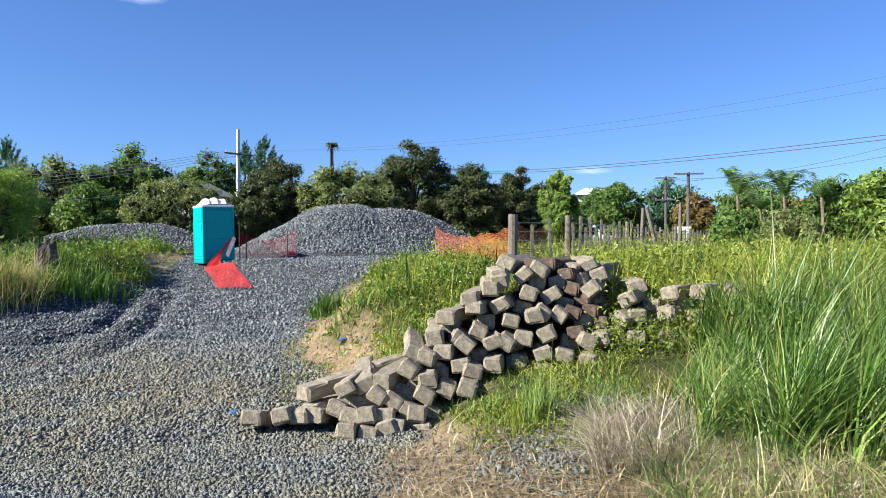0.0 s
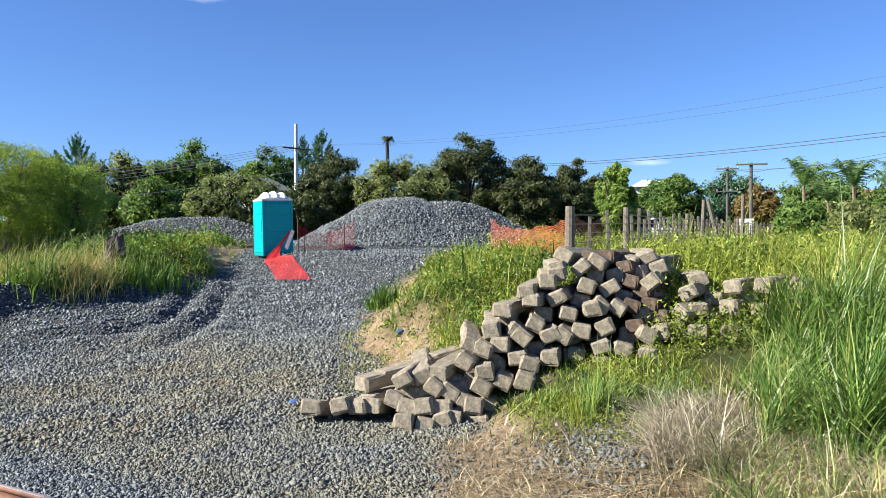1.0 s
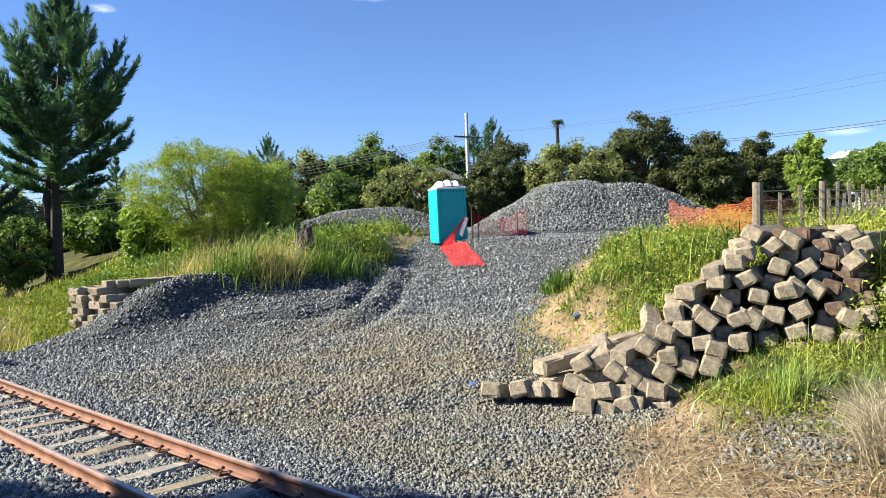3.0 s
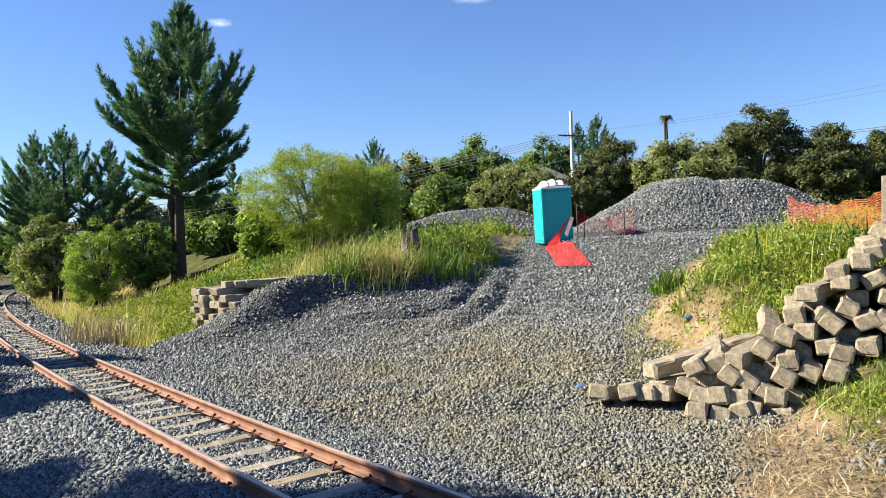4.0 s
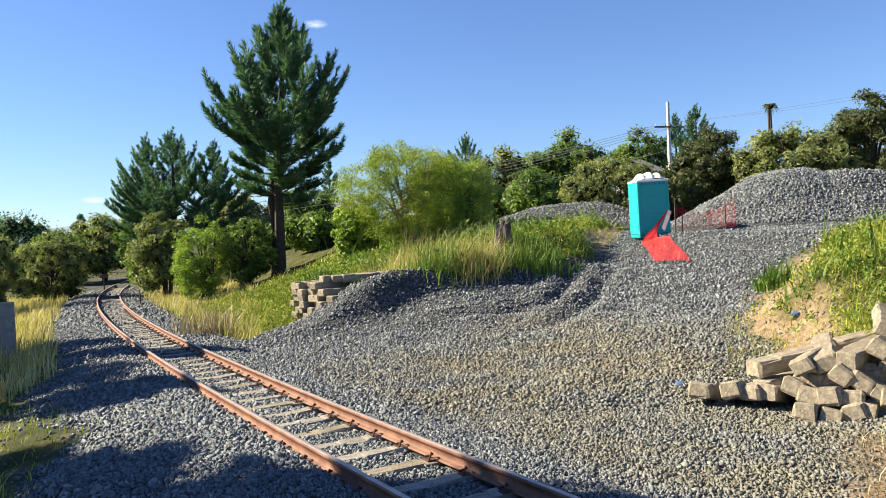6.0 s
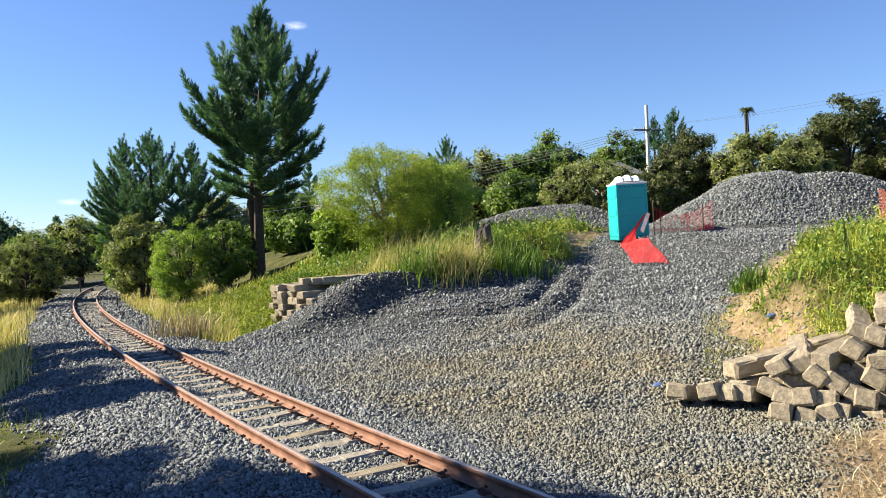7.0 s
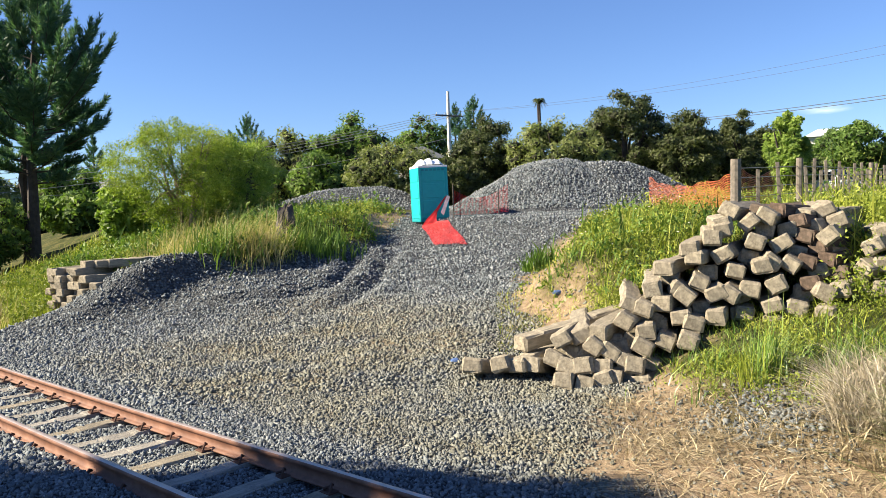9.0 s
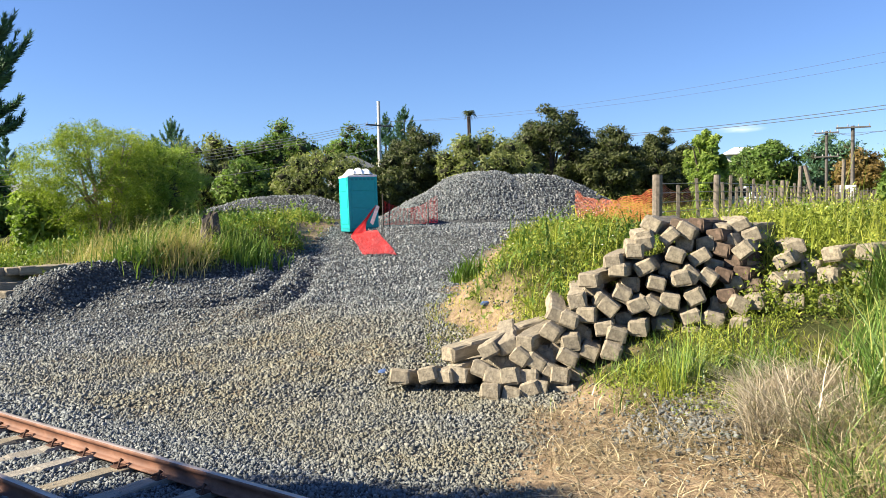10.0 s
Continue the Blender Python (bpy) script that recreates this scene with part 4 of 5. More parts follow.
def pine(spot, top, label, wide=1.0, lean=0.0, trunks=1, count=64, bare=0.24, needles=64):
    """A radiata pine: whorls of limbs that turn up at their ends and carry rising brushes of needles."""
    x, y = spot
    z = float(land(x, y)) - 0.1
    h = top - z
    th = root("pine_tree", pose(x, y, z), label, "tree")
    for i in range(trunks):
        o = (i - (trunks - 1) / 2) * -0.55
        hh = h * (1 - 0.3 * i)
        r = 0.0165 * h
        part("trunk", sweep([(o * 0.5, 0, 0), (o, 0, hh * 0.4), (o * 0.8 + lean * 0.6, 0, hh * 0.75), (lean, 0, hh)], [r * 1.3, r * 0.85, r * 0.5, 0.02], 8), M_BARK, th)
    roots, ways, lens = [], [], []

    def brush(q, way, ln):
        roots.append(q), ways.append(way / np.linalg.norm(way)), lens.append(ln)

    for k in range(count):
        tip = bare + (0.97 - bare) * ((k + RNG.uniform(-1, 1)) / count) ** 0.85 if k else bare
        a = k * 2.4 + RNG.uniform(-0.4, 0.4)
        reach = wide * h * np.interp(tip, [0.2, 0.3, 0.42, 0.55, 0.66, 0.76, 0.83, 0.89, 0.94, 1.0], [0.14, 0.18, 0.22, 0.26, 0.275, 0.24, 0.17, 0.095, 0.045, 0.012]) * RNG.choice([0.65, 0.8, 0.92, 1.0])
        rise = reach * math.tan(radians(np.interp(tip, [0.25, 0.5, 0.8, 1.0], [4, 22, 46, 62])))
        f = tip - rise / h
        s0 = np.array((lean * f, 0, f * h))
        e = s0 + (math.cos(a) * reach, math.sin(a) * reach, rise)
        m = s0 + (math.cos(a) * reach * 0.6, math.sin(a) * reach * 0.6, rise * 0.25)
        part("limb", sweep([s0, s0 * 0.3 + m * 0.7 - (0, 0, 0.02 * rise), (m + e) / 2, e], [0.0055 * h * (1.1 - f), 0.0035 * h * (1.1 - f), 0.002 * h * (1.1 - f), 0.008], 5), M_BARK, th)
        side = np.array((-math.sin(a), math.cos(a), 0))
        n = 3 + int(reach / h * 44)
        for g in np.linspace(0.34, 1.0, n):
            q = s0 * (1 - g) ** 2 + 2 * m * g * (1 - g) + e * g * g
            run = (e - m) * g + (m - s0) * (1 - g)
            run = run / np.linalg.norm(run)
            for sgn in ((-1, 1) if g < 0.93 else (0,)):
                sw = sgn * RNG.uniform(0.3, 1.1)
                w = run * 0.75 + side * sw + (0, 0, RNG.uniform(0.25, 0.75))
                brush(q, w, h * 0.058 * RNG.uniform(0.6, 1.4) * (1.15 - 0.3 * g) * np.interp(tip, [0.8, 1.0], [1.0, 0.6]))
    for k in range(16):
        a = k * 2.4
        brush(np.array((lean * (0.99 - 0.012 * k), 0, h * (0.985 - 0.014 * k))), np.array((math.cos(a) * 0.5, math.sin(a) * 0.5, 1.0)), h * 0.05)
    q, w, ln = (np.repeat(np.array(v), needles, 0) for v in (roots, ways, lens))
    n = len(q)
    t = RNG.uniform(0.05, 1.0, n)
    round_ = np.cross(w, RNG.normal(size=(n, 3)))
    round_ /= np.linalg.norm(round_, axis=1)[:, None] + 1e-9
    way = w * 0.9 + round_ * (0.85 - 0.4 * t)[:, None]
    way /= np.linalg.norm(way, axis=1)[:, None]
    foot = q + w * (ln * t)[:, None] + round_ * 0.02
    size = (h / 12 * 0.30 * RNG.uniform(0.7, 1.2, n) * (1 - 0.25 * t))[:, None]
    sd = np.cross(way, round_ + RNG.normal(0, 0.5, (n, 3)))
    sd /= np.linalg.norm(sd, axis=1)[:, None] + 1e-9
    thick = 0.10 * math.sqrt(56 / needles)
    pts = np.stack([foot - sd * size * thick, foot + sd * size * thick, foot + way * size], 1)
    ob = link_mesh("needles", pts.reshape(-1, 3), np.arange(n * 3).reshape(n, 3), L_PINE)
    ob.parent = th
    return th


pine(at(44.3, 38.0), eye_z(16.2, 38.0), "tall dark-green radiata pine with forked trunk", 1.02, 1.0, 2, 74, 0.28, 54)
pine(at(51.3, 56.0), eye_z(7.8, 56.0), "dark-green pine behind the tall one", 1.35, 0.1, 1, 60, 0.3, 30)
pine(at(53.0, 58.0), eye_z(7.4, 58.0), "slim dark-green pine beside the track", 1.0, 0.0, 1, 44, 0.3, 28)
pine(at(48.6, 54.0), eye_z(7.0, 54.0), "dark-green pine behind the tall one", 1.1, 0.2, 1, 46, 0.3, 28)
pine(at(13.2, 86.0), eye_z(8.1, 86.0), "dark-green pine far behind the scrub", 0.8, 0.0, 1, 36, 0.4, 22)
pine(at(14.6, 88.0), eye_z(7.6, 88.0), "dark-green pine far behind the scrub", 0.7, 0.0, 1, 34, 0.4, 22)
pine(at(29.9, 84.0), eye_z(7.1, 84.0), "dark flat-topped pine far behind the willow", 1.0, 0.0, 1, 30, 0.55, 22)
pine(at(40.2, 80.0), eye_z(5.7, 80.0), "thin grey-green pine far behind the willow", 0.45, 0.0, 1, 34, 0.3, 30)


# trees beside the line that shade the track
def shade_tree(sx, sy, r, away, label):
    """Stands towards the sun from the patch that it shades."""
    d = np.array((TO_SUN[0], TO_SUN[1])) / math.hypot(TO_SUN[0], TO_SUN[1])
    spot = np.array((sx, sy)) + d * away
    mid = away * math.tan(radians(SUN_EL))
    tree("tree", spot, mid + r * 0.9, r, L_GREEN, label, clumps=44, count=80, leaf=0.26, low=(mid - 0.9 * r) / (mid + 0.9 * r), clump=0.27, ragged=0.4, fluff=0.8)


for sx, sy, r in ((-8.3, 4.6, 1.1), (-5.9, 3.5, 1.6), (-4.3, 4.9, 1.3), (-2.0, 4.9, 1.35), (-11.6, 7.7, 1.0), (-14.8, 8.3, 1.2), (-15.2, 11.4, 1.0), (-20.0, 11.2, 1.3), (-17.6, 9.4, 1.0), (-10.6, 4.4, 1.0)):
    shade_tree(sx, sy, r, 12.5, "leafy green tree shading the track")


# ---- loose stone ----
def spread_stones(name, label, n, near, far, lo, hi, size):
    """Stones over the gravelled ground between two distances from the camera's spot, within two bearings."""
    a = np.radians(RNG.uniform(lo, hi, n))
    d = np.sqrt(RNG.uniform(near ** 2, far ** 2, n))
    x, y = -np.sin(a) * d, np.cos(a) * d
    g, clay, dusty = cover(x, y)
    s, v = track_sv(x, y)
    ok = RNG.uniform(0, 1, n) < g ** 1.5 + 0.05 * clay + 0.015
    phase = np.abs(((s - FIRST_SLEEPER) / SPACING + 0.5) % 1 - 0.5) * SPACING
    ok &= ~((np.abs(v) < 0.6) & (phase < 0.085) & (RNG.uniform(0, 1, n) < 0.75))
    ok &= np.abs(np.abs(v) - 0.568) > 0.085
    x, y, dusty = keep(ok, x, y, dusty)
    sz = size * RNG.lognormal(0, 0.24, len(x))
    return stones(name, np.stack([x, y, land(x, y) + sz * 0.12], -1), sz, label, "gravel", dusty)


spread_stones("gravel", "angular grey ballast stones beside the track", 66000, 4.6, 10.0, -12, 66, 0.039)
spread_stones("gravel", "angular grey crushed stone over the yard", 56000, 10.0, 18.0, -4, 66, 0.054)
spread_stones("gravel", "blue-grey crushed stone over the far yard", 50000, 18.0, 32.0, 2, 64, 0.066)
spread_stones("gravel", "grey ballast stones far along the track", 12000, 28.0, 60.0, 50, 64, 0.11)


spread_stones("gravel", "coarse angular ballast on the shaded shoulder", 8000, 5.0, 14.0, 44, 66, 0.062)

a_patch = np.radians(RNG.normal(-9, 3.5, 1300))
d_patch = RNG.normal(7.9, 0.45, 1300)
px, py = -np.sin(a_patch) * d_patch, np.cos(a_patch) * d_patch
stones("gravel", np.stack([px, py, land(px, py) + 0.01], -1), 0.04 * RNG.lognormal(0, 0.35, 1300), "spilt dark gravel among the low grass", "gravel", np.full(1300, 0.4))


# ---- grass ----
def turf(x, y):
    """How much grass grows at a place."""
    g, clay, _ = cover(x, y)
    return np.clip(1 - g * 1.15, 0, 1) * np.clip(1 - clay * 0.93, 0, 1)


def edge_growth(x, y):
    """Grass stays short along the trodden edges of the yard."""
    s, v = track_sv(x, y)
    b = bank_edge(s, v)
    return np.where((b > 0) & (v > 5.5), 0.4 + 0.6 * smooth((b - 0.3) / 2.2), 1.0)


def sward(name, label, n, near, far, lo, hi, tall, wide, mat, lean=0.35, patch=0.0, seed=0.0, vary=0.3, thin=1.0, vmax=999.0, vmin=-999.0, segs=3):
    """Grass over the turf between two distances and two bearings, in drifts where patch is set."""
    a = np.radians(RNG.uniform(lo, hi, n))
    d = np.sqrt(RNG.uniform(near ** 2, far ** 2, n))
    x, y = -np.sin(a) * d, np.cos(a) * d
    ok = RNG.uniform(0, 1, n) < turf(x, y) * thin
    if patch:
        ok &= wobble(x, y, patch, seed) > RNG.normal(0.05, 0.2, n)
    _, v = track_sv(x, y)
    ok &= (v < vmax) & (v > vmin)
    x, y, d = keep(ok, x, y, d)
    h = tall * RNG.lognormal(0, vary, len(x)) * (1 + 0.25 * wobble(x, y, 0.8, seed + 2)) * edge_growth(x, y)
    return blades(name, x, y, h, wide * RNG.uniform(0.6, 1.4, len(x)) * (1 + d / 60), lean, mat, label, segs=segs)


def weeds(label, n, near, far, lo, hi, tall, size, mat, per=9, patch=0.0, seed=0.0, vmin=-999.0, vmax=999.0, thin=1.0):
    """Leafy weeds: thin stems set about with small leaves, joined."""
    a = np.radians(RNG.uniform(lo, hi, n))
    d = np.sqrt(RNG.uniform(near ** 2, far ** 2, n))
    x, y = -np.sin(a) * d, np.cos(a) * d
    ok = RNG.uniform(0, 1, n) < turf(x, y) * thin
    if patch:
        ok &= wobble(x, y, patch, seed) > RNG.normal(0.0, 0.2, n)
    _, v = track_sv(x, y)
    ok &= (v > vmin) & (v < vmax)
    x, y, d = keep(ok, x, y, d)
    n = len(x)
    h = tall * RNG.lognormal(0, 0.35, n) * (1 + 0.3 * wobble(x, y, 0.9, seed)) * edge_growth(x, y)
    f = RNG.uniform(0.15, 1.0, (n, per))
    lx, ly = RNG.normal(0, 0.22, n)[:, None] * h[:, None], RNG.normal(0, 0.22, n)[:, None] * h[:, None]
    c = np.stack([x[:, None] + lx * f + RNG.normal(0, 0.03, (n, per)), y[:, None] + ly * f + RNG.normal(0, 0.03, (n, per)), land(x, y)[:, None] + h[:, None] * f], -1).reshape(-1, 3)
    m = len(c)
    ln = (size * RNG.uniform(0.5, 1.4, m) * np.repeat(1 + d / 40, per))[:, None]
    ax = RNG.normal(size=(m, 3)) + (0, 0, 0.5)
    ax /= np.linalg.norm(ax, axis=1)[:, None]
    sd = np.cross(ax, RNG.normal(size=(m, 3)))
    sd /= np.linalg.norm(sd, axis=1)[:, None] + 1e-9
    pts = np.stack([c - sd * ln * 0.2, c + sd * ln * 0.25 + ax * ln * 0.2, c + ax * ln], 1)
    return tagged(link_mesh("weeds", pts.reshape(-1, 3), np.arange(m * 3).reshape(m, 3), mat), label, "weeds", kind="stuff")


# field behind the fence and the bank beside the yard
weeds("leafy yellow-green weeds on the bank", 13000, 11.5, 24, -34, 16, 0.32, 0.045, G_WEED, 9, vmin=6.5)
weeds("leafy dark weeds on the bank", 3500, 11.5, 22, -34, 16, 0.30, 0.07, G_LUSH, 9, 0.9, 2.0, vmin=6.5)
weeds("leafy weeds behind the tall grass", 5500, 10, 16, -38, -11, 0.42, 0.05, G_WEED, 10, vmin=7)
weeds("leafy weeds over the field", 9000, 22, 55, -36, 4, 0.36, 0.09, G_WEED, 8)
weeds("leafy weeds beyond the yard", 13500, 15, 34, 17, 52, 0.29, 0.055, G_WEED, 9, vmin=3)
weeds("leafy dark weeds beyond the yard", 4000, 17, 32, 17, 48, 0.42, 0.09, G_LUSH, 9, 0.7, 6.0, vmin=5)
weeds("low leafy weeds before the sleeper pile", 4500, 7.4, 12.0, -22, 5, 0.13, 0.03, G_WEED, 9, 1.2, 3.0, vmin=4.0)
weeds("leafy weeds among the tall grass", 700, 7.5, 10, -38, -20, 0.6, 0.05, G_LUSH, 14, vmin=4.2)
sward("grass", "yellow-green rank grass on the bank", 30000, 11.5, 26, -32, 16, 0.27, 0.013, G_GREEN, 0.55, vmin=6.5, vary=0.45, segs=2)
sward("grass", "lush green grass on the bank", 12000, 11.5, 24, -32, 16, 0.30, 0.034, G_LUSH, 0.7, 0.9, 2.0, vmin=6.5, vary=0.5, segs=2)
sward("grass", "dry seeding grass on the bank", 1500, 11.5, 26, -32, 16, 0.5, 0.010, G_DRY, 0.25, 0.7, 5.0, vmin=8)
sward("grass", "rank green grass over the field", 20000, 24, 60, -36, 4, 0.36, 0.04, G_GREEN, 0.35, segs=2)
sward("grass", "dry grass over the field", 4000, 24, 60, -36, 4, 0.46, 0.035, G_DRY, 0.25, 0.3, 3.0, segs=2)
sward("grass", "lush green low grass before the sleeper pile", 7500, 7.4, 12.0, -22, 5, 0.15, 0.012, G_BLADE, 0.8, 1.4, 1.0, vmin=4.1, vary=0.5)
sward("grass", "green low grass before the sleeper pile", 9000, 7.2, 12.0, -22, 6, 0.11, 0.011, G_GREEN, 0.9, 1.1, 4.0, vmin=3.8, vary=0.5)
# tall clumps close by
LUSH_CLUMPS = 60
sward("grass", "tall yellow-green grass beside the pile", 450, 6.8, 9.6, -38, -19, 0.85, 0.014, G_STALK, 0.7, vmin=4.2, vary=0.25)
sward("grass", "tall dry seeding stalks", 260, 7.4, 14, -38, -17, 0.95, 0.008, G_STALK, 0.3, vmin=4.4, vary=0.15)
sward("grass", "rank grass behind the tall clumps", 11000, 10.5, 16, -38, -8, 0.36, 0.018, G_GREEN, 0.6, vmin=8, vary=0.5, segs=2)


def straw_heap(n, lo, hi, near, far, tall, label, mat=G_STRAW, lean=1.3):
    a = np.radians(RNG.uniform(lo, hi, n))
    d = RNG.uniform(near, far, n)
    x, y = -np.sin(a) * d, np.cos(a) * d
    blades("straw", x, y, tall * RNG.lognormal(0, 0.35, n), RNG.uniform(0.006, 0.016, n), lean, mat, label, "dead grass", wind=(-0.8, -0.9))


straw_heap(4200, -19, -11.0, 7.2, 8.8, 0.32, "grey dead grass hanging down the bank", G_HAY, 0.95)
straw_heap(2600, -30, -17.5, 6.6, 8.7, 0.26, "grey dead grass along the near bank", G_HAY, 1.0)
straw_heap(1600, -26, -11.5, 6.6, 8.7, 0.26, "pale dry grass hanging down the bank", G_STRAW, 0.9)
straw_heap(2600, -30, 2.5, 5.6, 7.4, 0.10, "dry straw lying on the clay", lean=2.6)
straw_heap(1800, -12, 4, 6.8, 8.8, 0.12, "dry straw among the low grass", lean=2.0)
straw_heap(3000, -36, -17, 5.8, 7.6, 0.3, "dry grass on the near bank", G_STRAW, 1.1)
straw_heap(700, -36, -18, 6.2, 8.0, 0.42, "green and dry grass on the near bank", G_STALK, 0.7)
straw_heap(1500, -36, -15, 5.8, 7.8, 0.42, "green grass on the near bank", G_BLADE, 0.8)

# rough grass beyond the yard
sward("grass", "yellow-green rank grass beyond the yard", 27000, 15, 36, 17, 56, 0.22, 0.016, G_GREEN, 0.55, vmin=1.9, vary=0.45, segs=2)
sward("grass", "lush weeds beyond the yard", 9000, 15, 34, 17, 50, 0.36, 0.04, G_LUSH, 0.7, 0.7, 6.0, vmin=4.5, vary=0.5, segs=2)
sward("grass", "dry seeding grass beyond the yard", 5000, 15, 36, 17, 56, 0.36, 0.012, G_DRY, 0.3, 0.6, 1.0, vmin=1.9, segs=2)
sward("grass", "dry yellow grass beside the track", 18000, 20, 62, 46, 57, 0.34, 0.018, G_DRY, 0.3, vmin=1.8, vmax=6)
sward("grass", "dry yellow grass across the track", 22000, 16, 62, 55, 68, 0.40, 0.022, G_DRY, 0.3, vmax=-1.8)
sward("grass", "green grass across the track", 9000, 9, 30, 56, 70, 0.13, 0.013, G_GREEN, 0.5, vmax=-2.0)


def tuft(az, d, n, tall, wide, mat, label, r=0.4, lean=0.5, wind=(0.3, 0.1)):
    c = at(az, d)
    x, y = RNG.normal(c[0], r, n), RNG.normal(c[1], r, n)
    blades("tuft", x, y, tall * RNG.lognormal(0, 0.25, n), np.full(n, wide), lean, mat, label, "grass tuft", wind=wind)


tuft(30.2, 21.5, 800, 1.0, 0.014, G_DRY, "tall dry grass tuft beside the stump", 0.45)
tuft(32.3, 21.5, 600, 0.95, 0.03, G_LUSH, "blue-green leafy grass tuft", 0.5)
tuft(35.0, 25.0, 260, 1.1, 0.016, G_DRY, "tall seeding grass tuft", 0.6)
tuft(36.5, 24.0, 260, 1.0, 0.016, G_DRY, "tall seeding grass tuft", 0.6)
tuft(8.9, 17.6, 130, 0.55, 0.04, G_LUSH, "dark green flax-like tuft at the yard edge", 0.16, 0.6)
tuft(49.5, 23.5, 330, 0.8, 0.02, G_STRAW, "brown dead weed clump beside the track", 0.5, 0.3)
tuft(25.6, 22.6, 700, 0.55, 0.04, G_LUSH, "dark green weeds beside the stump", 0.5)
tuft(-7.3, 8.6, 160, 0.52, 0.012, G_BLADE, "upright green grass tuft before the pile", 0.09, 0.35)
tuft(-6.2, 8.5, 90, 0.40, 0.011, G_GREEN, "upright green grass tuft before the pile", 0.10, 0.45)
tuft(-12.5, 8.7, 160, 0.45, 0.011, G_BLADE, "upright green grass tuft before the pile", 0.16, 0.5)


def flowers(n, near, far, lo, hi, label):
    a, d = np.radians(RNG.uniform(lo, hi, n)), RNG.uniform(near, far, n)
    x, y = -np.sin(a) * d, np.cos(a) * d
    x, y, d = keep(turf(x, y) > 0.6, x, y, d)
    z = land(x, y) + RNG.uniform(0.3, 0.6, len(x))
    c, f = OCTA * (1, 1, 0.4), OCTA_F
    pts = np.stack([x, y, z], -1)[:, None] + c[None] * RNG.uniform(0.012, 0.026, (len(x), 1, 1))
    faces = (f[None] + 6 * np.arange(len(x))[:, None, None]).reshape(-1, 3)
    tagged(link_mesh("flowers", pts.reshape(-1, 3), faces, G_FLOWER), label, "flowers", kind="stuff")


for k in range(LUSH_CLUMPS):
    az_k, d_k = -18.0 - 18.0 * RNG.uniform(), RNG.uniform(7.5, 11.4)
    tuft(az_k, d_k, 110, RNG.uniform(0.9, 1.2) * min(1.0, 0.62 + (-18.0 - az_k) * 0.07), 0.021, G_BLADE, "tall arching green grass clump beside the pile", 0.12, RNG.uniform(0.3, 0.75), wind=(RNG.normal(0.5, 0.7), RNG.normal(0, 0.7)))
    if k % 5 == 0:
        tuft(az_k + 1.0, d_k + 0.2, 60, RNG.uniform(0.8, 1.15) * min(1.0, 0.55 + (-18.5 - az_k) * 0.07), 0.013, G_STALK, "tall yellow-green grass clump beside the pile", 0.13, 0.4)
straw_heap(1500, 2, 12, 11.5, 15.5, 0.10, "short dry grass on the cut bank", G_DRY, 1.2)
straw_heap(900, 2, 12, 11.5, 15.5, 0.12, "short green grass on the cut bank", G_GREEN, 1.0)


flowers(170, 12, 24, -22, 12, "white wild flowers in the bank grass")
flowers(260, 18, 30, 18, 52, "white wild flowers in the rough grass")


# ---- stump ----
def stump(spot, height, r):
    z = float(land(*spot)) - 0.1
    bm = bmesh.new()
    rings, sides = 7, 16
    rs = []
    for j in range(rings):
        f = j / (rings - 1)
        ring = []
        for k in range(sides):
            a = 2 * math.pi * k / sides
            rad = r * (1.25 - 0.55 * f) * (1 + 0.16 * math.sin(a * 5 + j) + 0.1 * math.sin(a * 3 + 2))
            top = f * (height + 0.1) + (0.10 * math.sin(a + 0.5) + 0.04 * math.sin(a * 7)) * f
            ring.append(bm.verts.new((math.cos(a) * rad - 0.12 * f, math.sin(a) * rad, top)))
        rs.append(ring)
    for p, q in zip(rs, rs[1:]):
        for k in range(sides):
            bm.faces.new((p[k], p[(k + 1) % sides], q[(k + 1) % sides], q[k]))
    c = bm.verts.new((-0.1, 0, height * 0.8))
    for k in range(sides):
        bm.faces.new((rs[-1][k], rs[-1][(k + 1) % sides], c))
    ob = part("tree_stump", bm, M_STUMP, None, "charred dark tree stump in rough grass", pose(spot[0], spot[1], z))
    return tagged(ob, category="stump")


stump(at(27.35, 23.0), 0.86, 0.29)


# ---- stack of sleepers behind the spill ----
def stack_sleeper(x, y, z, yaw, tilt=0.0):
    global pile_count
    ob = new("old_sleeper", PILE_MESHES[1 + pile_count % 9])
    pile_count += 1
    ob.matrix_basis = pose(x, y, z, tilt, 0, yaw)
    return tagged(ob, "weathered pale sleeper in a crossed stack", "sleeper", "sleepers in the crossed stack")


STACK_YAW = -9.0
STACK = at(43.6, 22.3)
stack_base = float(land(*at(41.5, 22.6))) + 0.0
lean_x, lean_y = math.cos(radians(STACK_YAW)), math.sin(radians(STACK_YAW))
for layer in range(6):
    for k in range(7 - (layer > 3) - (layer == 5) * 2):
        along = 1.03 + 0.13 * math.sin(layer * 3.1 + k * 2.3)
        side = 0.12 + k * 0.262 + 0.05 * math.sin(layer * 2.0 + k) + 0.10 * (layer % 2)
        stack_sleeper(STACK[0] + side * lean_x - along * lean_y, STACK[1] + side * lean_y + along * lean_x, stack_base + 0.09 + layer * 0.172,
                      STACK_YAW + 3.5 * math.sin(layer * 2.1 + k * 1.3))
for k in range(3):
    side, along = 1.25 + 0.35 * k, 1.25 + 0.2 * k
    stack_sleeper(STACK[0] + side * lean_x - along * lean_y, STACK[1] + side * lean_y + along * lean_x, stack_base + 0.09 + 6 * 0.172, STACK_YAW - 14 - 9 * k)


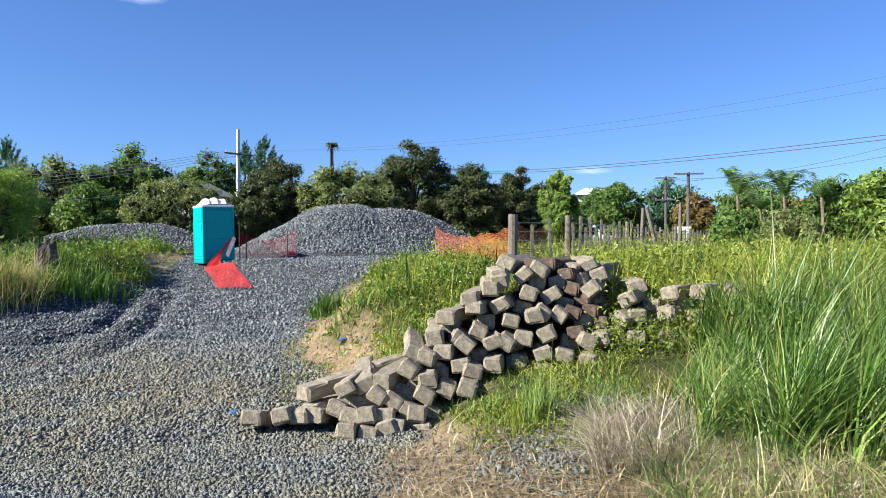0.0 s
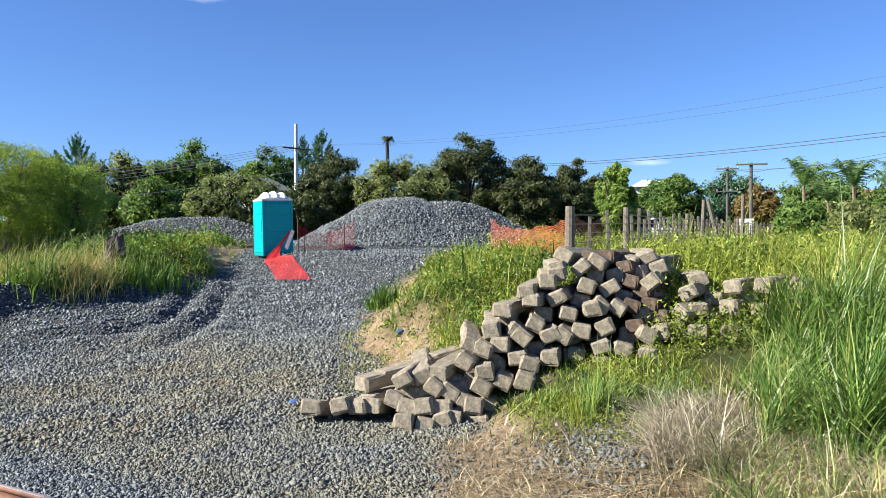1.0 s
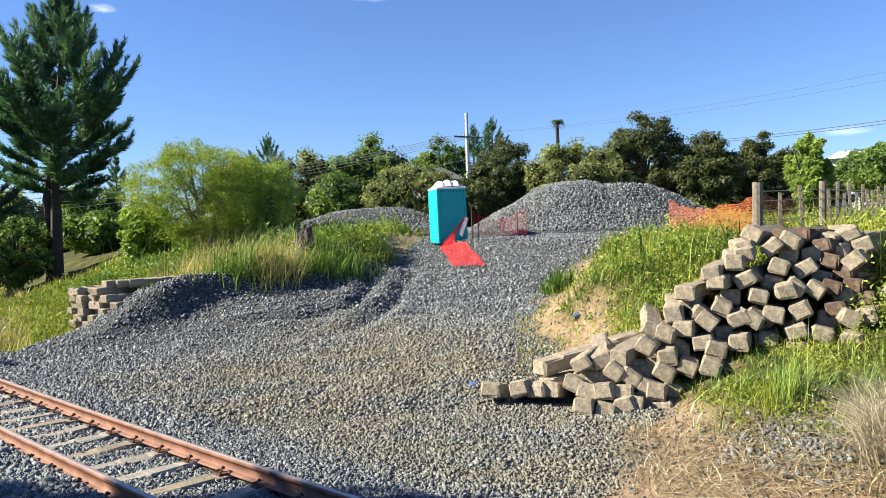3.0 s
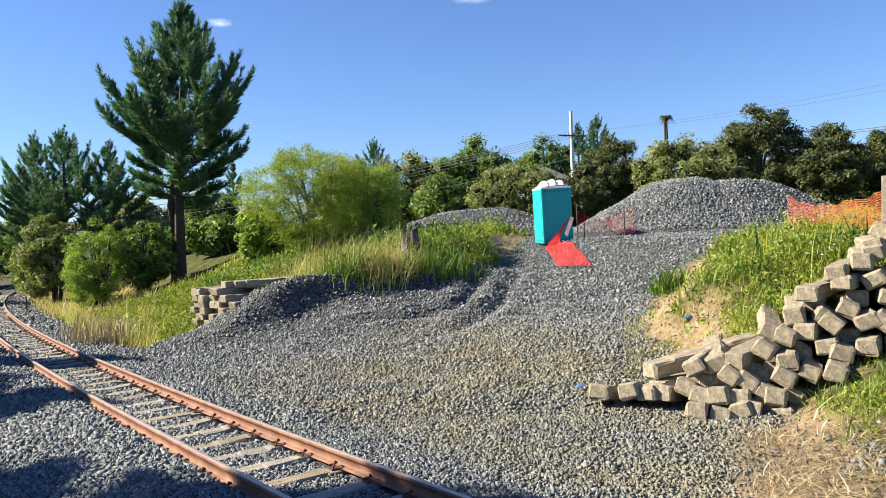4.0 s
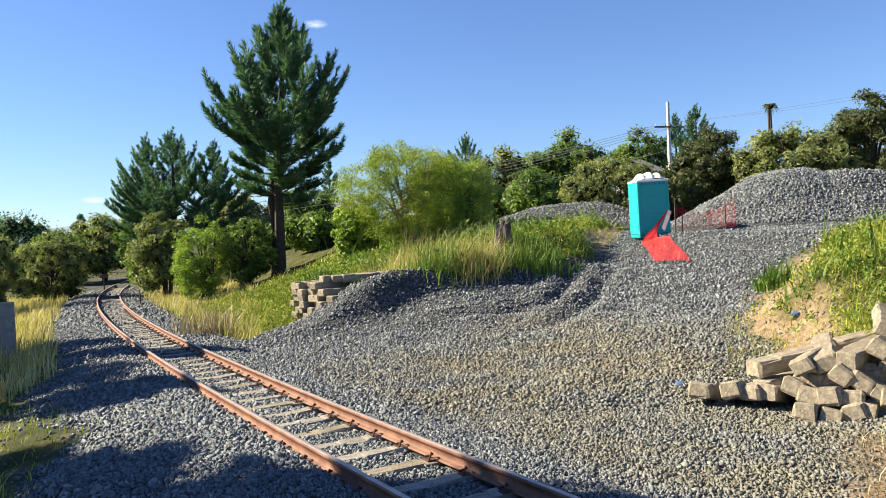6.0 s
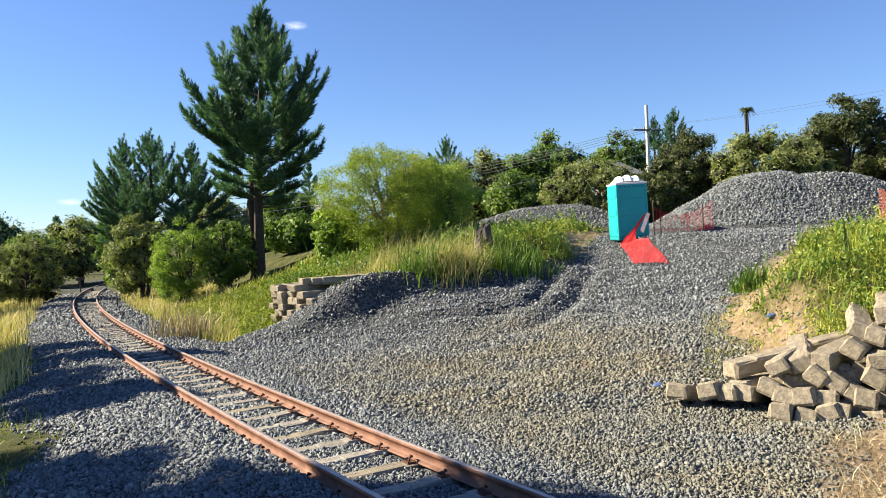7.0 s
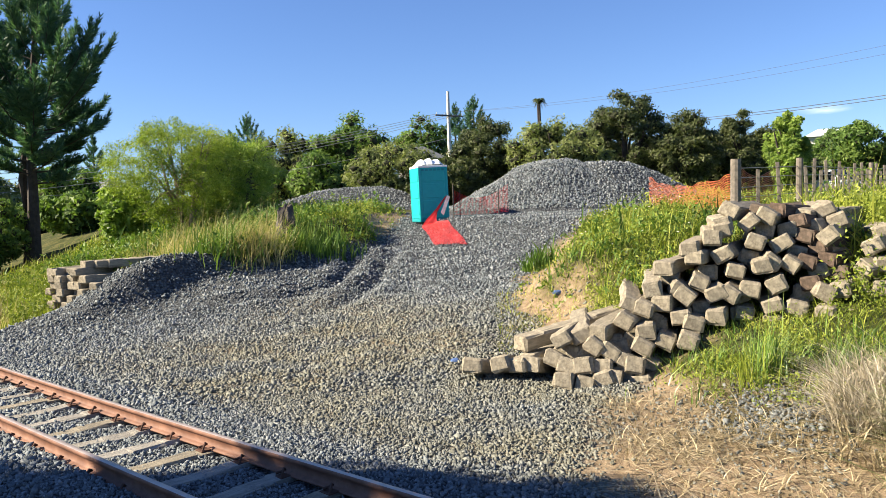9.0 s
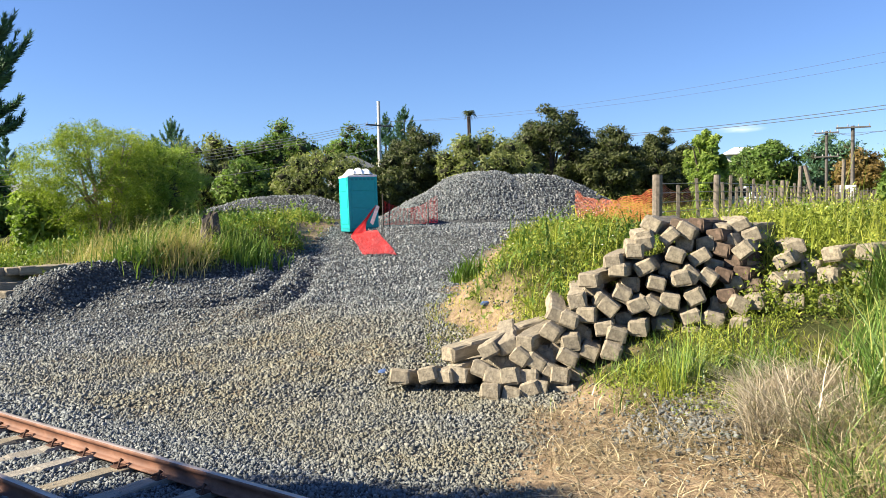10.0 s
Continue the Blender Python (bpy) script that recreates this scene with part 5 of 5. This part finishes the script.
# ---- netting ----
def net(name, surface, nu, nv, w, mat, label, category="safety netting"):
    """Plastic netting: strands both ways over a surface of u and v."""
    vs, fs = [], []

    def strip(points, off):
        n0 = len(vs)
        for p, o in zip(points, off):
            vs.extend([p - o, p + o])
        for i in range(len(points) - 1):
            a = n0 + 2 * i
            fs.append((a, a + 1, a + 3, a + 2))

    g = np.array([[surface(i / nu, j / nv) for i in range(nu + 1)] for j in range(nv + 1)])
    for j in range(nv + 1):
        row = g[j]
        o = np.gradient(g, axis=0)[j]
        strip(row, o / (np.linalg.norm(o, axis=1)[:, None] + 1e-9) * w / 2)
    for i in range(nu + 1):
        col = g[:, i] + 0.003
        o = np.gradient(g, axis=1)[:, i]
        strip(col, o / (np.linalg.norm(o, axis=1)[:, None] + 1e-9) * w / 2)
    ob = link_mesh(name, np.array(vs), np.array(fs), mat)
    return tagged(ob, label, category)


def lerp(a, b, t):
    return np.asarray(a) * (1 - t) + np.asarray(b) * t


def drape(u, v):
    """Hangs from the toilet's corner, sweeps down to the ground and runs out over the gravel."""
    k = (0.0, 0.1, 0.2, 0.3, 0.4, 1.0)
    a = lerp(np.interp(v, k, (15.45, 16.3, 17.05, 17.45, 17.3, 16.42)), np.interp(v, k, (15.75, 16.25, 16.35, 16.3, 15.45, 14.1)), u)
    d = np.interp(v, k, (26.1, 26.05, 26.0, 25.95, 25.6, 22.7 - 0.35 * u))
    up = lerp(np.interp(v, k, (0.86, 0.46, 0.22, 0.05, 0.05, 0.05)), np.interp(v, k, (0.6, 0.36, 0.18, 0.05, 0.05, 0.05)), u)
    p = at(float(a), float(d))
    return np.array((*p, float(land(*p)) + float(up) + 0.03 + 0.015 * math.sin(u * 9 + v * 14)))


net("safety_netting", drape, 20, 64, 0.016, M_RED, "red plastic safety netting draped onto the gravel")


def flap(u, v):
    p = at(lerp(15.95, 15.45, u) - 0.18 * v, 25.85)
    return np.array((*p, float(land(*p)) + lerp(0.36, 0.88, u) - 0.10 * v * (1 - 0.4 * u)))


net("sheeting", flap, 8, 6, 0.022, M_TAPE, "pale plastic sheeting hung beside the toilet", "sheeting")


def stake(az, d, tall, r, mat, label, name="stake", lean=0.0):
    p = at(az, d)
    z = float(land(*p))
    ob = part(name, rod((0, 0, -0.25), (lean * tall, 0, tall), r, r * 0.85, 8), mat, None, label, pose(p[0], p[1], z))
    return tagged(ob, category="post")


stake(15.0, 26.3, 1.2, 0.022, M_STUMP, "dark steel stake beside the toilet")
stake(14.5, 27.0, 1.0, 0.02, M_STUMP, "dark steel stake beside the toilet")
stake(11.6, 26.4, 0.95, 0.022, M_STUMP, "dark steel stake holding netting")


def barrier(u, v):
    p = lerp(at(15.0, 26.5), at(10.9, 26.5), u)
    return np.array((*p, float(land(*p)) + 0.12 + v * (0.85 - 0.35 * math.sin(u * math.pi) + 0.1 * u)))


net("safety_netting", barrier, 40, 16, 0.006, M_RED, "thin red safety netting strung between stakes")


def orange(u, v):
    p = lerp(at(0.6, 25.5), at(-4.9, 15.4), u ** 0.8)
    return np.array((p[0], p[1], float(land(*p)) + 0.15 + v * (0.88 - 0.22 * math.sin(u * math.pi)) + 0.03 * math.sin(u * 24 + v * 3)))


net("safety_netting", orange, 150, 20, 0.010, M_NET, "orange plastic barrier netting sagging along the bank")


def orange_end(u, v):
    p = lerp(at(-5.6, 15.8), at(-7.8, 17.5), u)
    return np.array((p[0], p[1], float(land(*p)) + 0.35 + v * (0.85 - 0.25 * math.sin(u * math.pi))))


net("safety_netting", orange_end, 30, 18, 0.010, M_NET, "orange plastic barrier netting tied to the fence")


# ---- fence ----
FENCE = [(-5.2, 15.0, 0.10), (-9.3, 17.2, 0.075), (-13.6, 26.0, 0.07), (-17.0, 37.0, 0.07), (-19.5, 52.0, 0.07)]
fence = root("wire_fence", Matrix(), "post and wire fence with weathered grey battens", "fence")


def fence_top(p):
    return float(land(*p)) + 1.22


for i, (az, d, r) in enumerate(FENCE):
    p = at(az, d)
    z = float(land(*p))
    part("post", rod((0, 0, -0.3), (0.02, 0, 1.32), r, r * 0.93, 10), M_POST, fence, at=pose(p[0], p[1], z))
for (a0, d0, _), (a1, d1, _) in zip(FENCE, FENCE[1:]):
    p, q = at(a0, d0), at(a1, d1)
    n = max(3, int(np.linalg.norm(q - p) / 0.66))
    for k in range(1, n):
        m = lerp(p, q, k / n)
        tall = 1.24 + 0.12 * math.sin(k * 2.7 + a0)
        part("batten", box(0.065, 0.05, tall, pose(0, 0, tall / 2 - 0.05, 2 * math.sin(k * 3.1), 2.5 * math.sin(k * 1.9 + a0)), 0.004), M_POST, fence, at=pose(m[0], m[1], float(land(*m))))
    for k in range(6):
        z0, z1 = float(land(*p)) + 0.25 + k * 0.18, float(land(*q)) + 0.25 + k * 0.18
        part("wire", rod((*p, z0), (*q, z1), 0.005 + 0.00016 * d1, sides=5), M_WIRE, fence)
for az, d, tall, lean in ((-16.0, 30, 1.9, -0.28), (-17.3, 34, 2.3, 0.02), (-14.6, 30, 1.9, 0.05)):
    stake(az, d, tall, 0.085, M_POST, "leaning grey timber post in the field", "timber_post", lean)


# ---- power poles and lines ----
def power_pole(az, d, el, r, mat, label, arms, arm_len, turn=0.0):
    p = at(az, d)
    z = float(land(*p)) - 0.5
    h = eye_z(el, d) - z
    th = root("power_pole", pose(p[0], p[1], z, 0, 0, az + turn), label, "power pole", "power poles")
    part("pole", rod((0, 0, 0), (0, 0, h), r * 1.3, r, 10), mat, th)
    for k in arms:
        part("crossarm", box(arm_len, 0.09, 0.03 + 0.035 * arm_len, pose(0, -0.12, h - k), 0.01), M_WOODPOLE, th)
        for j in range(4):
            x = (j - 1.5) * arm_len / 3.3
            part("insulator", rod((x, -0.12, h - k + 0.06), (x, -0.12, h - k + 0.10 + 0.05 * arm_len), 0.03, 0.022, 8), M_WIRE, th)
    return np.array((p[0], p[1], z + h))


POLE_A = power_pole(15.1, 60, 8.55, 0.13, M_POLE, "pale concrete power pole above the scrub", (1.9,), 2.6, 35)
POLE_B = power_pole(-16.35, 50, 5.15, 0.075, M_WOODPOLE, "timber power pole beside the road", (0.1, 1.5), 1.3)
POLE_C = power_pole(-17.9, 47, 5.4, 0.09, M_WOODPOLE, "timber power pole with double crossarm", (0.1,), 1.7, 10)
power_pole(25.2, 70, 3.7, 0.12, M_WOODPOLE, "thin timber power pole among trees", (0.3,), 1.8)


def cable(p, q, sag, r, label="dark overhead power line", mat=M_CABLE):
    p, q = np.asarray(p, float), np.asarray(q, float)
    pts = [lerp(p, q, k / 24) - (0, 0, 4 * sag * (k / 24) * (1 - k / 24)) for k in range(25)]
    ob = part("power_line", sweep(pts, [r] * 25, 5), mat, None, label)
    return tagged(ob, category="power line", group="power lines")


def sky_point(az, el, d):
    return np.array((*at(az, d), eye_z(el, d)))


for k in range(4):
    cable(POLE_A - (0.9 - 0.6 * k, 0.5 - 0.3 * k, 1.75), sky_point(46, 3.1 - 0.42 * k, 54), 0.7, 0.015, "pale bare overhead power line", M_LINE)
cable(POLE_A - (0, 0, 3.6), sky_point(46, 1.5, 54), 0.8, 0.014, "pale bare overhead power line", M_LINE)
for k in range(2):
    cable(POLE_A - (0.4 - 0.8 * k, 0, 1.6), sky_point(-34, 11.4 - 0.75 * k, 42), 1.1, 0.007)
    cable(sky_point(4, 5.6 - 0.1 * k, 80), sky_point(-33, 7.5 - 0.3 * k, 46), 0.7, 0.022)
    cable(POLE_C - (0.9 - 1.8 * k, 0, 0.4), sky_point(-34, 6.6 + 0.9 * k, 40), 0.4, 0.010)
    cable(POLE_C - (0.9 - 1.8 * k, 0, 0.4), POLE_B - (0.8 - 1.6 * k, 0, 0.2), 0.1, 0.014)


# ---- palms ----
def palm(az, d, el, frond, n, label, trunk=0.10, mat=L_PALM, droop=1.0, bark=M_BARK_PALE):
    p = at(az, d)
    z = float(land(*p)) - 0.2
    h = eye_z(el, d) - z
    th = root("palm_tree", pose(p[0], p[1], z), label, "palm tree")
    part("trunk", sweep([(0, 0, 0), (0.1, 0, h * 0.5), (0, 0, h)], [trunk * 1.3, trunk, trunk * 0.8], 8), bark, th)
    for k in range(n):
        a = 2.4 * k + RNG.uniform(-0.3, 0.3)
        up = RNG.uniform(0.5, 1.5)
        ln = frond * RNG.uniform(0.8, 1.15)
        ts = np.linspace(0, 1, 27)
        spine = np.stack([math.cos(a) * ln * ts * math.cos(up * 0.8), math.sin(a) * ln * ts * math.cos(up * 0.8), h + ln * (math.sin(up) * ts * 1.45 - droop * 0.75 * ts ** 2.6)], -1)
        vs, fs = [], []
        sd = np.array((-math.sin(a), math.cos(a), 0))
        for j in range(1, 27):
            for sgn in (-1, 1):
                w = ln * 0.24 * math.sin(math.pi * (0.12 + 0.86 * ts[j]))
                b = spine[j]
                t = b + sd * sgn * w * RNG.uniform(0.75, 1.1) + (spine[j] - spine[j - 1]) * 3.0 - (0, 0, w * RNG.uniform(0.2, 0.9))
                o = (spine[j] - spine[j - 1]) * 0.42
                i = len(vs)
                vs += [b - o, b + o, t]
                fs.append((i, i + 1, i + 2))
        ob = link_mesh("frond", np.array(vs), np.array(fs), mat)
        ob.parent = th
    return th


palm(-21.2, 46, 3.7, 2.1, 15, "feathery green palm behind the field")
palm(-24.2, 44, 3.5, 2.2, 13, "feathery green palm behind the field")
palm(-26.5, 48, 3.4, 1.9, 12, "feathery green palm beside a red house")
palm(-22.7, 52, 2.6, 1.8, 12, "feathery green palm behind the field")
palm(8.35, 92, 7.35, 1.35, 30, "tall thin palm with ragged dead head", 0.28, L_DARK, 1.5, M_BARK)


# ---- houses and vehicle beyond ----
def house(az, d, el, wide, deep, wall, roof, label, yaw=0.0, rise=1.3):
    p = at(az, d)
    ridge = eye_z(el, d)
    eave = ridge - rise
    z = float(land(*p)) - 0.5
    th = root("house", pose(p[0], p[1], z, 0, 0, az + yaw), label, "house")
    hh = max(2.6, eave - z)
    part("wall", box(wide, deep, hh, pose(0, 0, hh / 2)), wall, th)
    bm = bmesh.new()
    o = 0.45
    x, y = wide / 2 + o, deep / 2 + o
    v = [bm.verts.new(c) for c in ((-x, -y, hh), (x, -y, hh), (x, y, hh), (-x, y, hh), (-x + 1.6, 0, hh + rise), (x - 1.6, 0, hh + rise))]
    for f in ((0, 1, 5, 4), (2, 3, 4, 5), (1, 2, 5), (3, 0, 4), (3, 2, 1, 0)):
        bm.faces.new([v[i] for i in f])
    part("roof", bm, roof, th)
    n = max(2, int(wide / 2.6))
    for k in range(n):
        xx = (k + 0.5) / n * wide - wide / 2
        win = part("window", box(1.5, 0.08, 1.15, pose(xx, -deep / 2 - 0.02, hh - 1.15), 0.01), M_WHITE, th)
        part("pane", box(1.34, 0.03, 0.99, pose(xx, -deep / 2 - 0.055, hh - 1.15)), M_GLASS, win)
    return th


house(-11.0, 78, 4.4, 3.5, 6, M_WALL, M_ROOF, "pale house with a light iron roof", 10, 0.9)
house(17.3, 72, 4.6, 3, 4, M_WALL, M_ROOF_GREY, "grey-roofed house among trees", 20)
house(-26.6, 62, 3.3, 9, 7, M_BRICK, M_BRICK, "red-clad house behind the palms", 15)
house(25.9, 74, 3.8, 4, 5, M_POLE, M_ROOF_GREY, "pale gabled house among trees", 35)
house(39.3, 70, 1.7, 2.4, 4, M_ROOF_GREY, M_ROOF_GREY, "pale house behind the willow", 30)


def van(az, d, yaw, label):
    p = at(az, d)
    th = root("van", pose(p[0], p[1], float(land(*p)) - 0.1, 0, 0, yaw), label, "van")
    bm = bmesh.new()
    side = [(-2.3, 0.4), (2.2, 0.4), (2.3, 0.95), (1.5, 1.15), (0.9, 1.9), (-2.2, 1.95), (-2.35, 1.1)]
    a = [bm.verts.new((x, -0.85, z)) for x, z in side]
    b = [bm.verts.new((x, 0.85, z)) for x, z in side]
    bm.faces.new(a)
    bm.faces.new(b[::-1])
    for k in range(len(side)):
        bm.faces.new((a[k], b[k], b[(k + 1) % len(side)], a[(k + 1) % len(side)]))
    bmesh.ops.recalc_face_normals(bm, faces=bm.faces[:])
    bmesh.ops.bevel(bm, geom=bm.edges[:], offset=0.07, segments=2, affect="EDGES")
    part("body", bm, M_CARPAINT, th)
    for x in (-1.5, -0.4, 0.55):
        part("side_window", box(0.85, 0.04, 0.5, pose(x, -0.87, 1.5), 0.03), M_GLASS, th)
    part("windscreen", box(0.05, 1.4, 0.8, pose(1.24, 0, 1.52, 0, -38)), M_GLASS, th)
    for x in (-1.5, 1.45):
        for y in (-0.8, 0.8):
            part("wheel", rod((x, y - 0.1, 0.33), (x, y + 0.1, 0.33), 0.33, sides=16), M_TYRE, th)
    return th


van(-11.0, 58, -42, "white van parked beyond the field")
van(-21.5, 60, 10, "pale car-sized van parked far off")
p = at(-17.5, 47)
tagged(part("cabinet", box(0.9, 0.6, 1.5, pose(0, 0, 0.75), 0.03), M_WHITE, None, "white service cabinet beyond the field", pose(p[0], p[1], float(land(*p)))), category="cabinet")

# ---- beside the line ----
p = at(62.4, 23.5)
# Darker grey than concrete_pole: the post's shade is put into its colour.
tagged(part("concrete_post", box(0.55, 0.4, 1.75, pose(0, 0, 0.72), 0.03, 2), plain("shaded_concrete", (0.24, 0.24, 0.23), 0.9, vary=0.3), None, "grey concrete post beside the ballast", pose(p[0], p[1], float(land(*p)), 0, 0, 62)), category="post")
p = at(56.1, 58)
mark = root("line_marker", pose(p[0], p[1], float(land(*p)), 0, 0, 56), "small dark board on a post beside the track", "line marker")
part("post", box(0.08, 0.08, 1.2, pose(0, 0, 0.6), 0.01), M_STUMP, mark)
part("board", box(0.55, 0.04, 0.22, pose(0, -0.06, 1.15), 0.01), M_STUMP, mark)
stake(53.9, 40, 0.75, 0.035, M_STUMP, "short dark marker post beside the track", "marker_post")


# crumpled blue plastic scrap on the gravel
def scrap(x, y, r, mat, label):
    bm = bmesh.new()
    bmesh.ops.create_icosphere(bm, subdivisions=2, radius=r)
    for v in bm.verts:
        v.co *= 1 + 0.35 * noise.noise(v.co * 28 + Vector((x, y, 0)))
        v.co.z *= 0.6
    ob = part("plastic_scrap", bm, mat, None, label, pose(x, y, float(land(x, y)) + r * 0.4))
    tagged(ob, category="litter")


M_BLUE = plain("blue_plastic", (0.07, 0.12, 0.26), 0.5)
q = at(15.4, 11.2)
scrap(q[0], q[1], 0.075, M_BLUE, "crumpled blue plastic scrap on the gravel")
q = at(7.5, 13.6)
scrap(q[0], q[1], 0.08, M_BLUE, "crumpled blue plastic scrap at the bank foot")


# ---- far hill and clouds ----
def far_hill():
    c = at(57, 900)
    k = np.linspace(-1, 1, 40)
    gu, gv = np.meshgrid(k, k)
    z = 36 * np.clip(1 - gu ** 2, 0, 1) * np.clip(1 - gv ** 2, 0, 1) * (1 + 0.15 * wobble(gu, gv, 4)) - 12
    a = radians(57)
    x = c[0] + gu * 420 * math.cos(a) - gv * 150 * math.sin(a)
    y = c[1] + gu * 420 * math.sin(a) + gv * 150 * math.cos(a)
    i = np.arange(1600).reshape(40, 40)
    f = np.stack([i[:-1, :-1], i[:-1, 1:], i[1:, 1:], i[1:, :-1]], -1).reshape(-1, 4)
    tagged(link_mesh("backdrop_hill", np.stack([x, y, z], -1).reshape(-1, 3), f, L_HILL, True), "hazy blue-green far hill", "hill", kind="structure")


# Distance haze is put into the hill's bluish base colour.
L_HILL = plain("haze_tinted_hillside", (0.16, 0.22, 0.24), 1.0, vary=0.2, scale=0.03)
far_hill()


def cloud_mat():
    k = Mat("glowing_thin_cloud", 1.0, spec=0.0)
    co = k.place()
    ln = k.node("ShaderNodeVectorMath")
    ln.operation = "LENGTH"
    k.link(co, ln.inputs[0])
    puff = k.noise(1.6, 6, 0.6, co)
    edge = k.ramp(ln.outputs["Value"], (0.15, (1, 1, 1)), (0.95, (0, 0, 0)))
    a = k.ramp(k.mix(1.0, edge, puff, "MULTIPLY"), (0.15, (0, 0, 0)), (0.7, (0.6, 0.6, 0.6)))
    # Cloud white is emitted from a black base, standing in for sunlight.
    k.colour((0.0, 0.0, 0.0))
    k.b.inputs["Emission Color"].default_value = (0.80, 0.88, 1.0, 1)
    k.b.inputs["Emission Strength"].default_value = 0.6
    k.link(a, k.b.inputs["Alpha"])
    return k.m


M_CLOUDS = cloud_mat()


def cloud(az, el, wide, tall):
    d = 3000
    p = sky_point(az, el, d)
    bm = bmesh.new()
    bmesh.ops.create_grid(bm, x_segments=8, y_segments=8, size=1.0)
    w, h = math.tan(radians(wide / 2)) * d, math.tan(radians(tall / 2)) * d
    ob = part("backdrop_cloud", bm, M_CLOUDS, None, "thin white wisp of cloud in the sky", Matrix.Translation(p) @ pose(0, 0, 0, 90 + el * 0.8, 0, az) @ Matrix.Diagonal((w, h, 1, 1)))
    tagged(ob, category="cloud", kind="structure")


cloud(21.9, 17.2, 6.0, 2.0)
cloud(40.6, 15.4, 2.8, 1.0)
cloud(56.3, 3.2, 2.6, 0.7)
cloud(-11.0, 5.7, 5.0, 0.9)
